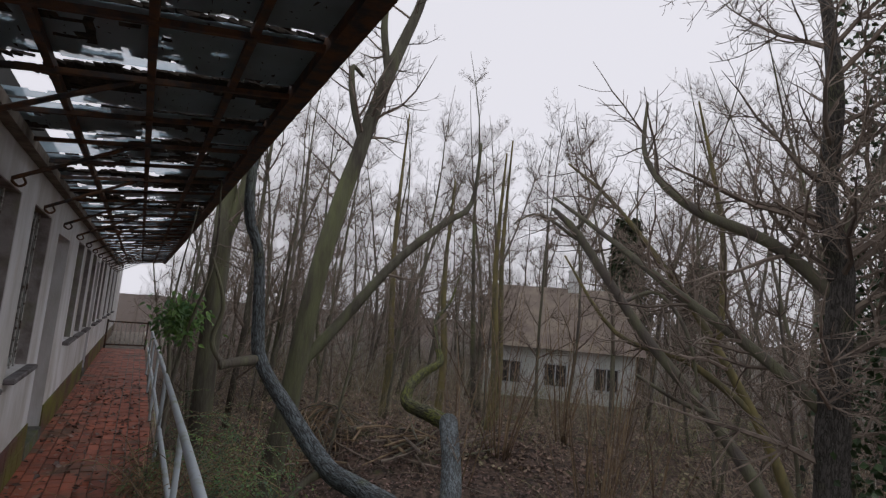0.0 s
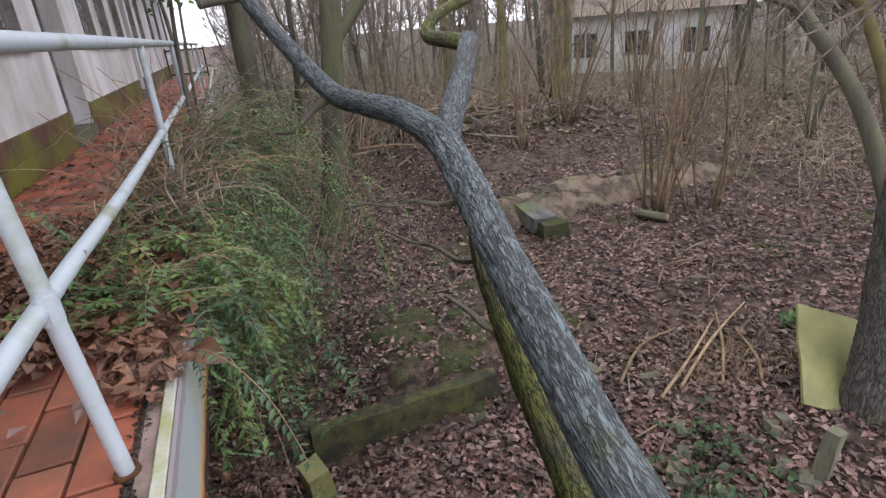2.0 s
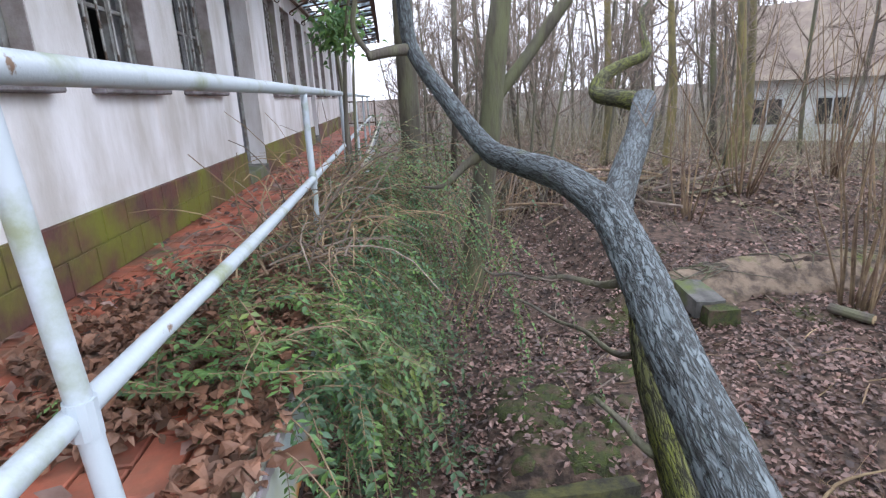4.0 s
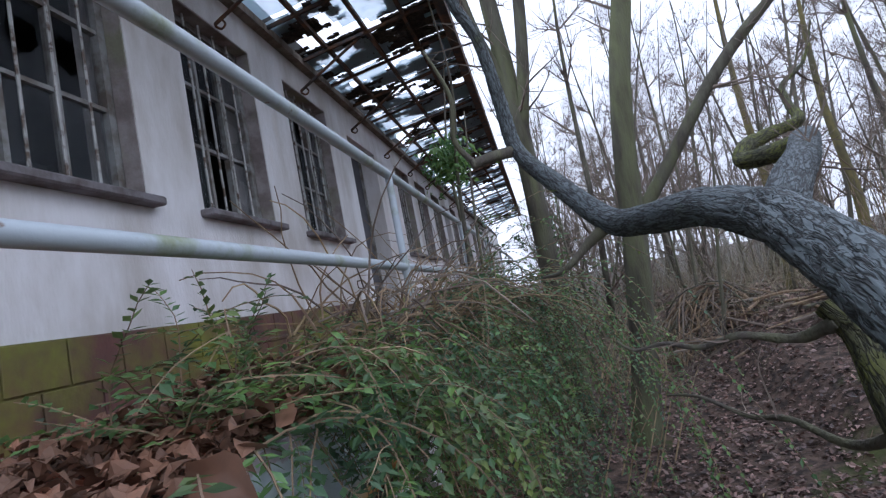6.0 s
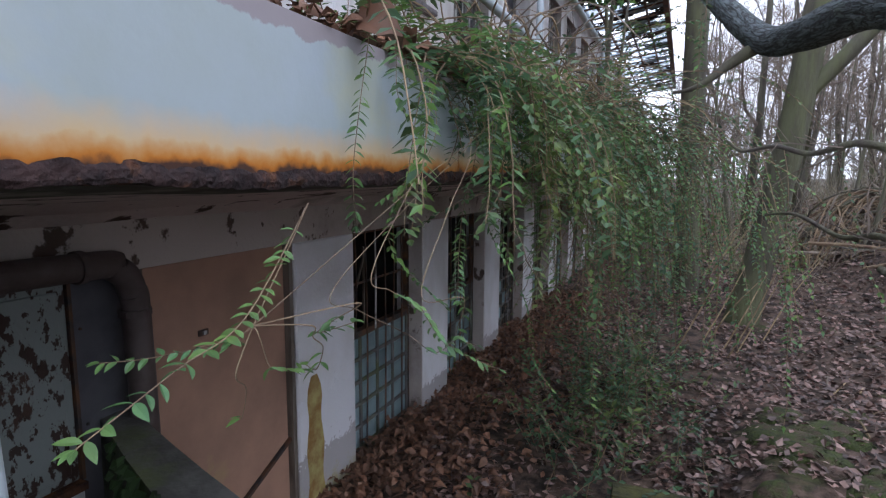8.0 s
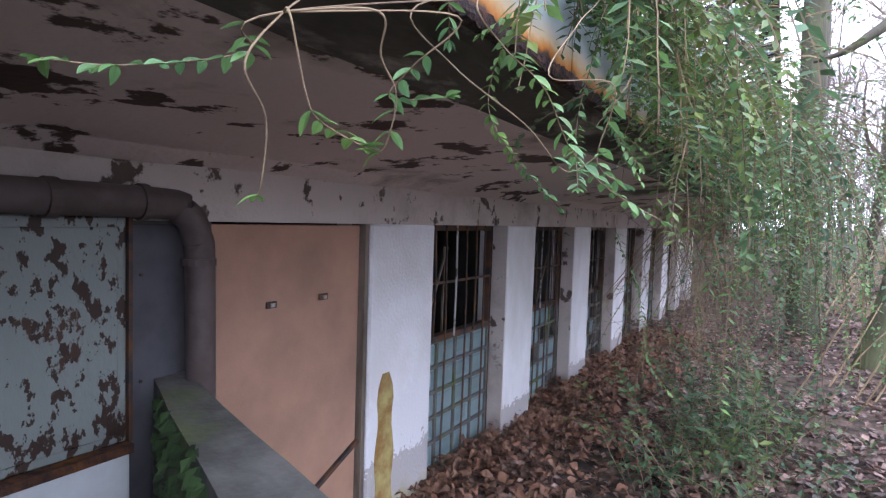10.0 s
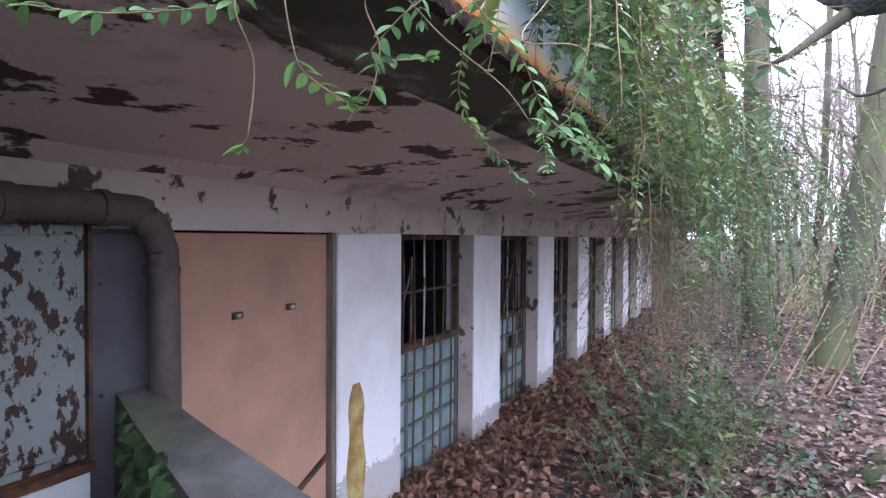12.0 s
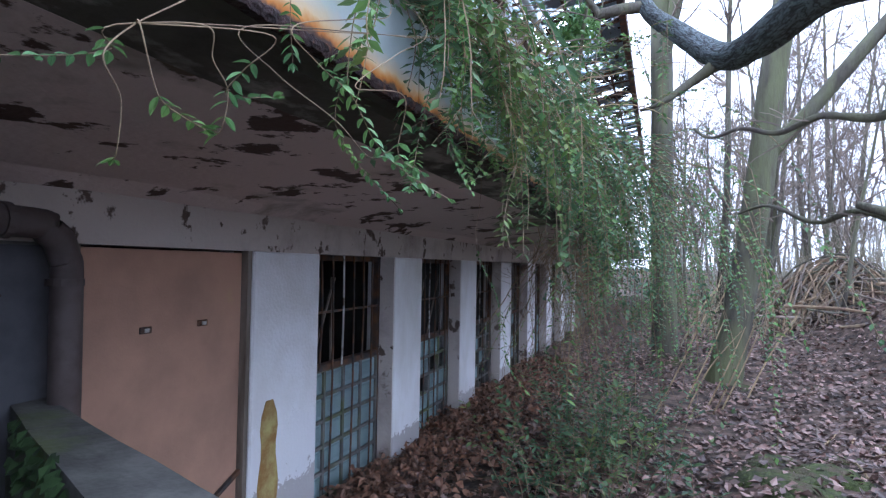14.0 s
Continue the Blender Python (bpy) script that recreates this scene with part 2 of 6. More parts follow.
# ---------------------------------------------------------------- more materials
ROT = shader("weathered_wood", (0.2, 0.17, 0.14), (0.1, 0.08, 0.06), 8, stretch=(1, 1, 0.2), rough=0.9)
FRAME = shader("grey_window_paint", (0.3, 0.31, 0.3), (0.14, 0.12, 0.1), 7, rough=0.7, bump=0.2)
SILL_DARK = shader("dark_sill", (0.2, 0.19, 0.2), (0.1, 0.085, 0.08), 6, rough=0.8, bump=0.4)
IRON = shader("dark_iron", (0.05, 0.045, 0.045), (0.14, 0.07, 0.035), 8, rough=0.75, metal=0.3, bump=0.2)
BAR_LIGHT = shader("flaking_bar_paint", (0.42, 0.42, 0.4), (0.1, 0.07, 0.05), 12, low=0.5, high=0.6, rough=0.6, bump=0.2)
BOARD = shader("pink_board", (0.41, 0.245, 0.17), (0.31, 0.19, 0.135), 1.5, third=(0.45, 0.36, 0.14), third_scale=1.4, third_low=0.62, third_high=0.8, rough=0.75, bump=0.12, bump_scale=90)
PEEL = shader("peeling_white_steel", (0.21, 0.235, 0.225), (0.04, 0.023, 0.017), 17, low=0.53, high=0.55, third=(0.06, 0.032, 0.022), third_scale=4.2, third_low=0.57, third_high=0.585, rough=0.6, bump=0.4, stretch=(1, 1, 0.6))
GREY_PANEL = shader("grey_panel", (0.09, 0.09, 0.1), (0.058, 0.058, 0.066), 3, rough=0.7, bump=0.1)
PIPE = shader("grey_brown_pipe", (0.1, 0.08, 0.075), (0.07, 0.052, 0.047), 6, rough=0.6, bump=0.1)
LINTEL = shader("lintel_render", (0.5, 0.45, 0.41), (0.1, 0.075, 0.06), 4.5, low=0.58, high=0.61, third=(0.35, 0.3, 0.27), third_scale=1.2, rough=0.9)
REVEAL = shader("dirty_reveal", (0.34, 0.31, 0.3), (0.2, 0.17, 0.16), 5, third=(0.24, 0.24, 0.17), third_scale=2.0, rough=0.9, bump=0.3)
BARK_BROWN = shader("brown_furrowed_bark", (0.12, 0.11, 0.1), (0.08, 0.07, 0.06), 6, rough=0.9, bump=0.6)
LEAF_BROWN = shader("fallen_leaf", (0.14, 0.078, 0.06), (0.27, 0.18, 0.15), 5, third=(0.055, 0.032, 0.027), third_scale=2.5, rough=0.42, bump=0, vary=0.7, spec=0.5)
CANE = shader("bleached_cane", (0.36, 0.31, 0.22), (0.22, 0.18, 0.13), 2.5, third=(0.24, 0.27, 0.13), third_scale=0.4, rough=0.9, bump=0, vary=0.35)
LEAF_PALE = shader("dry_pale_leaf", (0.28, 0.2, 0.15), (0.2, 0.13, 0.1), 3, third=(0.2, 0.23, 0.1), third_scale=0.35, third_low=0.55, third_high=0.7, rough=0.6, bump=0, vary=0.45)
LEAF_RED = shader("russet_leaf", (0.2, 0.1, 0.06), (0.13, 0.075, 0.05), 6, rough=0.6, bump=0, vary=0.5)
LEAF_GREEN = shader("evergreen_leaf", (0.1, 0.175, 0.075), (0.065, 0.125, 0.075), 3, third=(0.18, 0.23, 0.06), third_scale=1.8, rough=0.42, bump=0, vary=0.4, spec=0.5)
LEAF_FRESH = shader("fresh_green_leaf", (0.17, 0.29, 0.075), (0.1, 0.21, 0.09), 5, rough=0.4, bump=0, vary=0.3, spec=0.5)
LEAF_IVY = shader("ivy_leaf", (0.03, 0.055, 0.02), (0.045, 0.08, 0.03), 4, rough=0.4, bump=0, vary=0.4)
STEM = shader("dry_stem", (0.27, 0.2, 0.12), (0.15, 0.1, 0.07), 5, rough=0.85, bump=0, vary=0.35)
STRAW = shader("pale_straw", (0.38, 0.29, 0.17), (0.24, 0.17, 0.1), 5, rough=0.85, bump=0, vary=0.3)
YELLOW_BARK = shader("yellow_lichen_bark", (0.2, 0.17, 0.07), (0.11, 0.1, 0.06), 5, stretch=(1, 1, 0.4), rough=0.9, bump=0.4)
GREEN_BARK = shader("green_algae_bark", (0.115, 0.112, 0.08), (0.065, 0.055, 0.045), 4, third=(0.14, 0.15, 0.075), third_scale=0.9, stretch=(1.4, 1.4, 0.3), rough=0.9, bump=0.8, bump_scale=26)
HOUSE_WALL = shader("house_render", (0.72, 0.73, 0.72), (0.56, 0.6, 0.55), 0.8, rough=0.9)
ROOF = shader("brown_roof", (0.19, 0.15, 0.13), (0.26, 0.22, 0.17), 1.5, rough=0.9, bump=0.5, bump_scale=6)
DEBRIS = shader("black_roof_debris", (0.02, 0.018, 0.016), (0.05, 0.04, 0.03), 9, rough=0.95, bump=0.6, vary=0.3)
BLUE = shader("blue_plastic", (0.03, 0.16, 0.5), (0.25, 0.35, 0.5), 20, low=0.55, high=0.6, rough=0.35, bump=0.2)
MOSSY_CONCRETE = shader("mossy_concrete", (0.036, 0.035, 0.026), (0.1, 0.1, 0.035), 5, rough=0.95, bump=0.6)
ALGAE = shader("damp_algae", (0.085, 0.084, 0.068), (0.27, 0.255, 0.22), 4.5, low=0.5, high=0.58, third=(0.02, 0.02, 0.018), third_scale=1.4, stretch=(1, 0.6, 1), rough=0.9)
# Twig colour made paler and greyer to carry the haze of distance.
HAZED_TWIG = shader("hazed_far_stems", (0.4, 0.385, 0.34), (0.29, 0.27, 0.22), 0.5, rough=0.9, bump=0, vary=0.3)
MOSS = shader("bright_moss", (0.072, 0.092, 0.026), (0.045, 0.05, 0.025), 14, third=(0.09, 0.065, 0.045), third_scale=5.0, third_low=0.5, third_high=0.62, rough=0.95, bump=1.0, bump_scale=60)
EARTH = shader("pale_soil", (0.24, 0.185, 0.135), (0.09, 0.07, 0.055), 4, low=0.42, high=0.6, third=(0.12, 0.14, 0.04), third_scale=1.7, third_low=0.56, third_high=0.66, rough=0.95, bump=1.0, bump_scale=18)
KERB = shader("reddish_concrete", (0.32, 0.24, 0.21), (0.17, 0.12, 0.1), 6, third=(0.14, 0.15, 0.05), third_scale=2.2, rough=0.9, bump=0.5)
LIP = shader("algae_metal_lip", (0.52, 0.53, 0.45), (0.33, 0.35, 0.14), 5, low=0.42, high=0.6, third=(0.14, 0.1, 0.06), third_scale=12, third_low=0.64, third_high=0.7, rough=0.5, bump=0.2)
OLIVE = shader("olive_sheet", (0.3, 0.29, 0.12), (0.2, 0.2, 0.09), 2, rough=0.6, bump=0.1)


def furrowed(m, plate, furrow, moss, moss_low=0.56):
    """Bark of long ridges between dark wavering furrows, with moss in patches; it follows "bark_way" along the stem."""
    n, l = m.node_tree.nodes, m.node_tree.links
    b = n["Principled BSDF"]
    at = n.new("ShaderNodeAttribute")
    at.attribute_name = "bark_way"
    def crease(size, wide):
        """1 on the ridges, 0 along wavering lines between them."""
        t = n.new("ShaderNodeTexNoise")
        t.inputs["Scale"].default_value, t.inputs["Detail"].default_value, t.inputs["Distortion"].default_value = size, 2.5, 0.5
        l.new(at.outputs["Vector"], t.inputs["Vector"])
        c = n.new("ShaderNodeMath")
        c.operation = "SUBTRACT"
        l.new(t.outputs[0], c.inputs[0])
        c.inputs[1].default_value = 0.5
        d = n.new("ShaderNodeMath")
        d.operation = "ABSOLUTE"
        l.new(c.outputs[0], d.inputs[0])
        r = n.new("ShaderNodeMapRange")
        r.inputs["From Min"].default_value, r.inputs["From Max"].default_value = 0.0, wide
        l.new(d.outputs[0], r.inputs[0])
        return r.outputs[0]

    edge = n.new("ShaderNodeMath")
    edge.operation = "MULTIPLY"
    l.new(crease(34.0, 0.085), edge.inputs[0])
    l.new(crease(60.0, 0.05), edge.inputs[1])
    grain = n.new("ShaderNodeTexNoise")
    grain.inputs["Scale"].default_value, grain.inputs["Detail"].default_value = 120.0, 6.0
    l.new(at.outputs["Vector"], grain.inputs["Vector"])
    geo = n.new("ShaderNodeNewGeometry")
    patch = n.new("ShaderNodeTexNoise")
    patch.inputs["Scale"].default_value, patch.inputs["Detail"].default_value = 2.6, 6.0
    l.new(geo.outputs["Position"], patch.inputs["Vector"])
    where = n.new("ShaderNodeMapRange")
    where.inputs["From Min"].default_value, where.inputs["From Max"].default_value = moss_low, moss_low + 0.14
    l.new(patch.outputs[0], where.inputs[0])

    def mix(f, a, c):
        k = n.new("ShaderNodeMix")
        k.data_type = "RGBA"
        l.new(f, k.inputs["Factor"])
        for v, sock in ((a, "A"), (c, "B")):
            if isinstance(v, tuple):
                k.inputs[sock].default_value = (*v, 1)
            else:
                l.new(v, k.inputs[sock])
        return k.outputs["Result"]

    dull = tuple(0.55 * c for c in plate)
    tone = mix(where.outputs[0], mix(grain.outputs[0], dull, tuple(1.45 * c for c in plate)), moss)
    # furrow colour: darker inner bark, with the shade of the creases put in too
    l.new(mix(edge.outputs[0], furrow, tone), b.inputs["Base Color"])
    high = n.new("ShaderNodeMath")
    high.operation = "MULTIPLY_ADD"
    l.new(grain.outputs[0], high.inputs[0])
    high.inputs[1].default_value = 0.35
    l.new(edge.outputs[0], high.inputs[2])
    bp = n.new("ShaderNodeBump")
    bp.inputs["Strength"].default_value, bp.inputs["Distance"].default_value = 0.8, 0.01
    l.new(high.outputs[0], bp.inputs["Height"])
    l.new(bp.outputs[0], b.inputs["Normal"])
    b.inputs["Roughness"].default_value = 0.78
    return m


furrowed(BARK, (0.165, 0.195, 0.205), (0.045, 0.047, 0.046), (0.12, 0.145, 0.06), 0.6)
furrowed(BARK_BROWN, (0.12, 0.112, 0.1), (0.035, 0.031, 0.027), (0.11, 0.115, 0.06), 0.55)
furrowed(BARK_MOSS, (0.12, 0.12, 0.06), (0.025, 0.024, 0.015), (0.16, 0.175, 0.035), 0.42)


def worn_by_height(m, rows, scale=7.0):
    """Wear with a ragged border at a height: rows of (height it starts, height it is full, raggedness, colour)."""
    n, l = m.node_tree.nodes, m.node_tree.links
    b = n["Principled BSDF"]
    col = b.inputs["Base Color"].links[0].from_socket
    geo = n.new("ShaderNodeNewGeometry")
    sep = n.new("ShaderNodeSeparateXYZ")
    l.new(geo.outputs["Position"], sep.inputs[0])
    ns = n.new("ShaderNodeTexNoise")
    ns.inputs["Scale"].default_value, ns.inputs["Detail"].default_value = scale, 5.0
    l.new(geo.outputs["Position"], ns.inputs["Vector"])
    fine = n.new("ShaderNodeTexNoise")
    fine.inputs["Scale"].default_value, fine.inputs["Detail"].default_value = scale * 4.5, 6.0
    l.new(geo.outputs["Position"], fine.inputs["Vector"])
    both = n.new("ShaderNodeMix")
    both.inputs["Factor"].default_value = 0.42
    l.new(ns.outputs[0], both.inputs["A"])
    l.new(fine.outputs[0], both.inputs["B"])
    for at0, at1, wob, colour in rows:
        a = n.new("ShaderNodeMath")
        a.operation = "MULTIPLY_ADD"
        l.new(both.outputs["Result"], a.inputs[0])
        a.inputs[1].default_value = wob
        l.new(sep.outputs["Z"], a.inputs[2])
        q = n.new("ShaderNodeMapRange")
        q.inputs["From Min"].default_value, q.inputs["From Max"].default_value = at0, at1
        l.new(a.outputs[0], q.inputs[0])
        k = n.new("ShaderNodeMix")
        k.data_type = "RGBA"
        l.new(q.outputs[0], k.inputs["Factor"])
        l.new(col, k.inputs["A"])
        k.inputs["B"].default_value = (*colour, 1)
        col = k.outputs["Result"]
    l.new(col, b.inputs["Base Color"])
    return m


def let_light_through(m, share):
    """Thin leaves scatter some light through."""
    n, l = m.node_tree.nodes, m.node_tree.links
    b = n["Principled BSDF"]
    t, k = n.new("ShaderNodeBsdfTranslucent"), n.new("ShaderNodeMixShader")
    l.new(b.inputs["Base Color"].links[0].from_socket, t.inputs["Color"])
    k.inputs[0].default_value = share
    l.new(b.outputs[0], k.inputs[1])
    l.new(t.outputs[0], k.inputs[2])
    l.new(k.outputs[0], n["Material Output"].inputs[0])


for m in (LEAF_GREEN, LEAF_FRESH):
    let_light_through(m, 0.4)
FASCIA = worn_by_height(shader("fascia_paint", (0.39, 0.45, 0.49), (0.36, 0.41, 0.4), 1.6, third=(0.45, 0.46, 0.3), third_scale=0.9, third_low=0.56, third_high=0.7, rough=0.4, bump=0.05),
                        [(-0.16, -0.24, 0.08, (0.62, 0.4, 0.16)), (-0.215, -0.245, 0.08, (0.42, 0.15, 0.02)), (-0.24, -0.252, 0.09, (0.06, 0.03, 0.022)), (0.035, 0.04, 0.11, (0.3, 0.27, 0.28))])
PIER = worn_by_height(shader("white_pier_render", (0.74, 0.74, 0.76), (0.62, 0.61, 0.6), 2.0, third=(0.6, 0.58, 0.5), third_scale=1.1, third_low=0.6, third_high=0.8, stretch=(1, 1, 0.5), rough=0.85, bump=0.2, bump_scale=40),
                      [(-2.36, -2.48, 0.5, (0.5, 0.5, 0.4)), (-2.36, -2.365, 0.42, (0.4, 0.38, 0.38))], 6.0)
PIER_WORN = worn_by_height(shader("peeling_pier_render", (0.74, 0.74, 0.76), (0.66, 0.65, 0.65), 2.0, rough=0.85, bump=0.3, bump_scale=40),
                           [(-1.62, -1.625, 0.7, (0.4, 0.385, 0.39)), (-1.64, -1.645, 0.66, (0.7, 0.7, 0.72)), (-2.0, -2.005, 0.8, (0.42, 0.4, 0.4)), (-2.2, -2.4, 0.9, (0.4, 0.36, 0.2))], 9.0)


def see_through(name, colour, clear, rough):
    """Thin dirty glazing: partly clear, partly scattering."""
    m = bpy.data.materials.new(name)
    m.use_nodes = True
    n, l = m.node_tree.nodes, m.node_tree.links
    n.clear()
    out = n.new("ShaderNodeOutputMaterial")
    tr = n.new("ShaderNodeBsdfTransparent")
    df = n.new("ShaderNodeBsdfTranslucent")
    gl = n.new("ShaderNodeBsdfPrincipled")
    gl.inputs["Base Color"].default_value, gl.inputs["Roughness"].default_value = (*colour, 1), rough
    df.inputs["Color"].default_value = (*colour, 1)
    mx, my = n.new("ShaderNodeMixShader"), n.new("ShaderNodeMixShader")
    geo, ns, mr = n.new("ShaderNodeNewGeometry"), n.new("ShaderNodeTexNoise"), n.new("ShaderNodeMapRange")
    ns.inputs["Scale"].default_value = 4.0
    l.new(geo.outputs["Position"], ns.inputs["Vector"])
    l.new(ns.outputs[0], mr.inputs[0])
    mr.inputs["To Min"].default_value, mr.inputs["To Max"].default_value = clear - 0.2, clear + 0.2
    my.inputs[0].default_value = 0.5
    l.new(gl.outputs[0], my.inputs[1])
    l.new(df.outputs[0], my.inputs[2])
    l.new(mr.outputs[0], mx.inputs[0])
    l.new(my.outputs[0], mx.inputs[1])
    l.new(tr.outputs[0], mx.inputs[2])
    l.new(mx.outputs[0], out.inputs[0])
    return m


PANE = see_through("dusty_pane", (0.16, 0.18, 0.2), 0.78, 0.12)
SHEET = see_through("wired_roof_glass", (0.55, 0.7, 0.78), 0.35, 0.25)
BLOCK = see_through("glass_block", (0.42, 0.55, 0.58), 0.22, 0.1)

# ---------------------------------------------------------------- slab, tiles and lower storey
sl = place("floor_walkway", boxes((-4.0, EDGE - 0.014, Y0, Y1, -0.29, -0.028)), GROUT)
tagged(sl, "concrete walkway slab under worn red tiles", "floor", kind="structure")
kerb = place("trim_slab_edge", boxes((EDGE - 0.1, EDGE - 0.002, Y0, Y1, -0.02, 0.006), soft=0.006), KERB)
lip = place("trim_edge_lip", boxes((EDGE - 0.05, EDGE - 0.012, Y0, Y1, 0.0065, 0.021), soft=0.004), LIP)
tagged(lip, "pale metal lip with green algae along the slab edge", "edging", kind="structure")
tagged(kerb, "mossy concrete kerb along the edge of the walkway", "kerb", kind="structure")
fas = bmesh.new()
y = Y0
while y < Y1:
    box(fas, EDGE - 0.008, EDGE + 0.004, y, min(y + 1.94, Y1), -0.315, 0.022)
    y += 1.95
tagged(place("trim_fascia", fas, FASCIA), "white sheet-steel slab edge, rusted along its lower rim", "fascia", kind="structure")


def rust_crust(z):
    """A thin lumpy crust of rust along the lower rim of the fascia."""
    v, f = [], []
    ys = np.arange(Y0, 12.0, 0.012)
    prof = ((-0.03, 0.01, 0.3), (0.0045, 0.02, 1.0), (0.008, 0.01, 0.5), (0.009, -0.004, 0.6), (0.004, -0.014, 1.0), (-0.03, -0.012, 0.4))
    n = len(prof)
    for yy in ys:
        big = noise.noise((yy * 3.1, 0.3, 1)) + 0.6 * noise.noise((yy * 17, 2.2, 4))
        for k, (dx, dz, w) in enumerate(prof):
            lump = noise.noise((yy * 45, k * 1.7, 6))
            v.append((EDGE + dx + (0.006 * max(-0.4, lump) if 0 < k < n - 1 else 0), yy, z + dz + w * (0.012 * big + 0.007 * lump)))
    for i in range(len(ys) - 1):
        f += [(i * n + k, i * n + k + 1, (i + 1) * n + k + 1, (i + 1) * n + k) for k in range(n - 1)]
    return v, f


tagged(place("trim_rusted_rim", rust_crust(-0.314), CRUST), "ragged rusted steel rim under the slab edge", "rust", kind="structure")


def build_soffit():
    """The underside of the slab: a damp drip edge, then a plane that dips towards the wall."""
    for name, prof, mat, label in (
            ("ceiling_soffit", [(EDGE - 0.36, -0.353), (0.5, -0.41), (0.12, -0.47), (0.0, -0.53), (0.0, -0.291), (EDGE - 0.36, -0.291)], SOFFIT, "stained and flaking concrete underside of the walkway"),
            ("ceiling_drip_edge", [(EDGE - 0.02, -0.30), (EDGE - 0.10, -0.31), (EDGE - 0.11, -0.335), (EDGE - 0.358, -0.353), (EDGE - 0.358, -0.291), (EDGE - 0.02, -0.291)], ALGAE, "black-green damp edge of the slab's underside")):
        bm = bmesh.new()
        rings = []
        for yy in np.arange(Y0, Y1 + 0.01, 0.4):
            rings.append([bm.verts.new((x, yy, z + (0.012 * noise.noise((x * 2, yy * 1.5, 1)) if z < -0.295 else 0))) for x, z in prof])
        for a, c in zip(rings, rings[1:]):
            for k in range(len(prof)):
                bm.faces.new((a[k], a[(k + 1) % len(prof)], c[(k + 1) % len(prof)], c[k]))
        bm.faces.new(rings[0])
        bm.faces.new(list(reversed(rings[-1])))
        tagged(place(name, bm, mat), label, "ceiling", kind="structure")


build_soffit()
COLUMNS = [(5.29, 6.04), (7.36, 8.04), (9.34, 10.02), (11.37, 12.05), (13.4, 14.08), (15.43, 16.1), (17.45, 18.1), (19.5, 20.2)]
LTOP, LBOT = -0.775, -2.95
tagged(place("wall_lower_lintel", boxes((-0.32, -0.002, Y0, 22.0, LTOP, -0.292)), LINTEL), "flaking rendered lintel over the lower openings", "wall", kind="structure")
tagged(place("wall_lower_end", boxes((-0.32, -0.02, Y0, 4.08, LBOT, LTOP), (-0.32, 0, 20.2, 34.0, LBOT, -0.3)), CONCRETE), "grey wall of the lower storey beside the boarded door", "wall", kind="structure")
for k, (a, b) in enumerate(COLUMNS):
    c = place("column", boxes((-0.32, 0.0, a, b, LBOT, LTOP), soft=0.012), PIER_WORN if k == 0 else PIER)
    tagged(c, "white rendered pier with paint peeling near its foot", "column", "piers of the lower storey", "structure")
bk = place("wall_back", boxes((-4.2, -4.0, Y0, Y1, LBOT, 3.3), (-4.0, -0.35, Y0 - 0.1, Y0, LBOT, 3.3), (-4.0, -0.35, Y1, Y1 + 0.1, LBOT, 3.3)), ROOM_SHADE)
tagged(bk, "inner walls of the empty rooms, near-black for room shade", "wall", kind="structure")
tagged(place("ceiling_rooms", boxes((-4.2, WALL_X - 0.0, Y0 - 0.1, Y1, EAVE, EAVE + 0.22)), ROOM_SHADE), "flat roof over the rooms", "ceiling", kind="structure")
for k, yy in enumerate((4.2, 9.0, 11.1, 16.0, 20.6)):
    tagged(place("wall_partition", boxes((-4.0, -0.33, yy, yy + 0.1, 0, EAVE), (-4.0, -0.33, yy + 0.3, yy + 0.4, LBOT, -0.3)), ROOM_SHADE), "partition between two empty rooms, near-black for room shade", "wall", kind="structure")


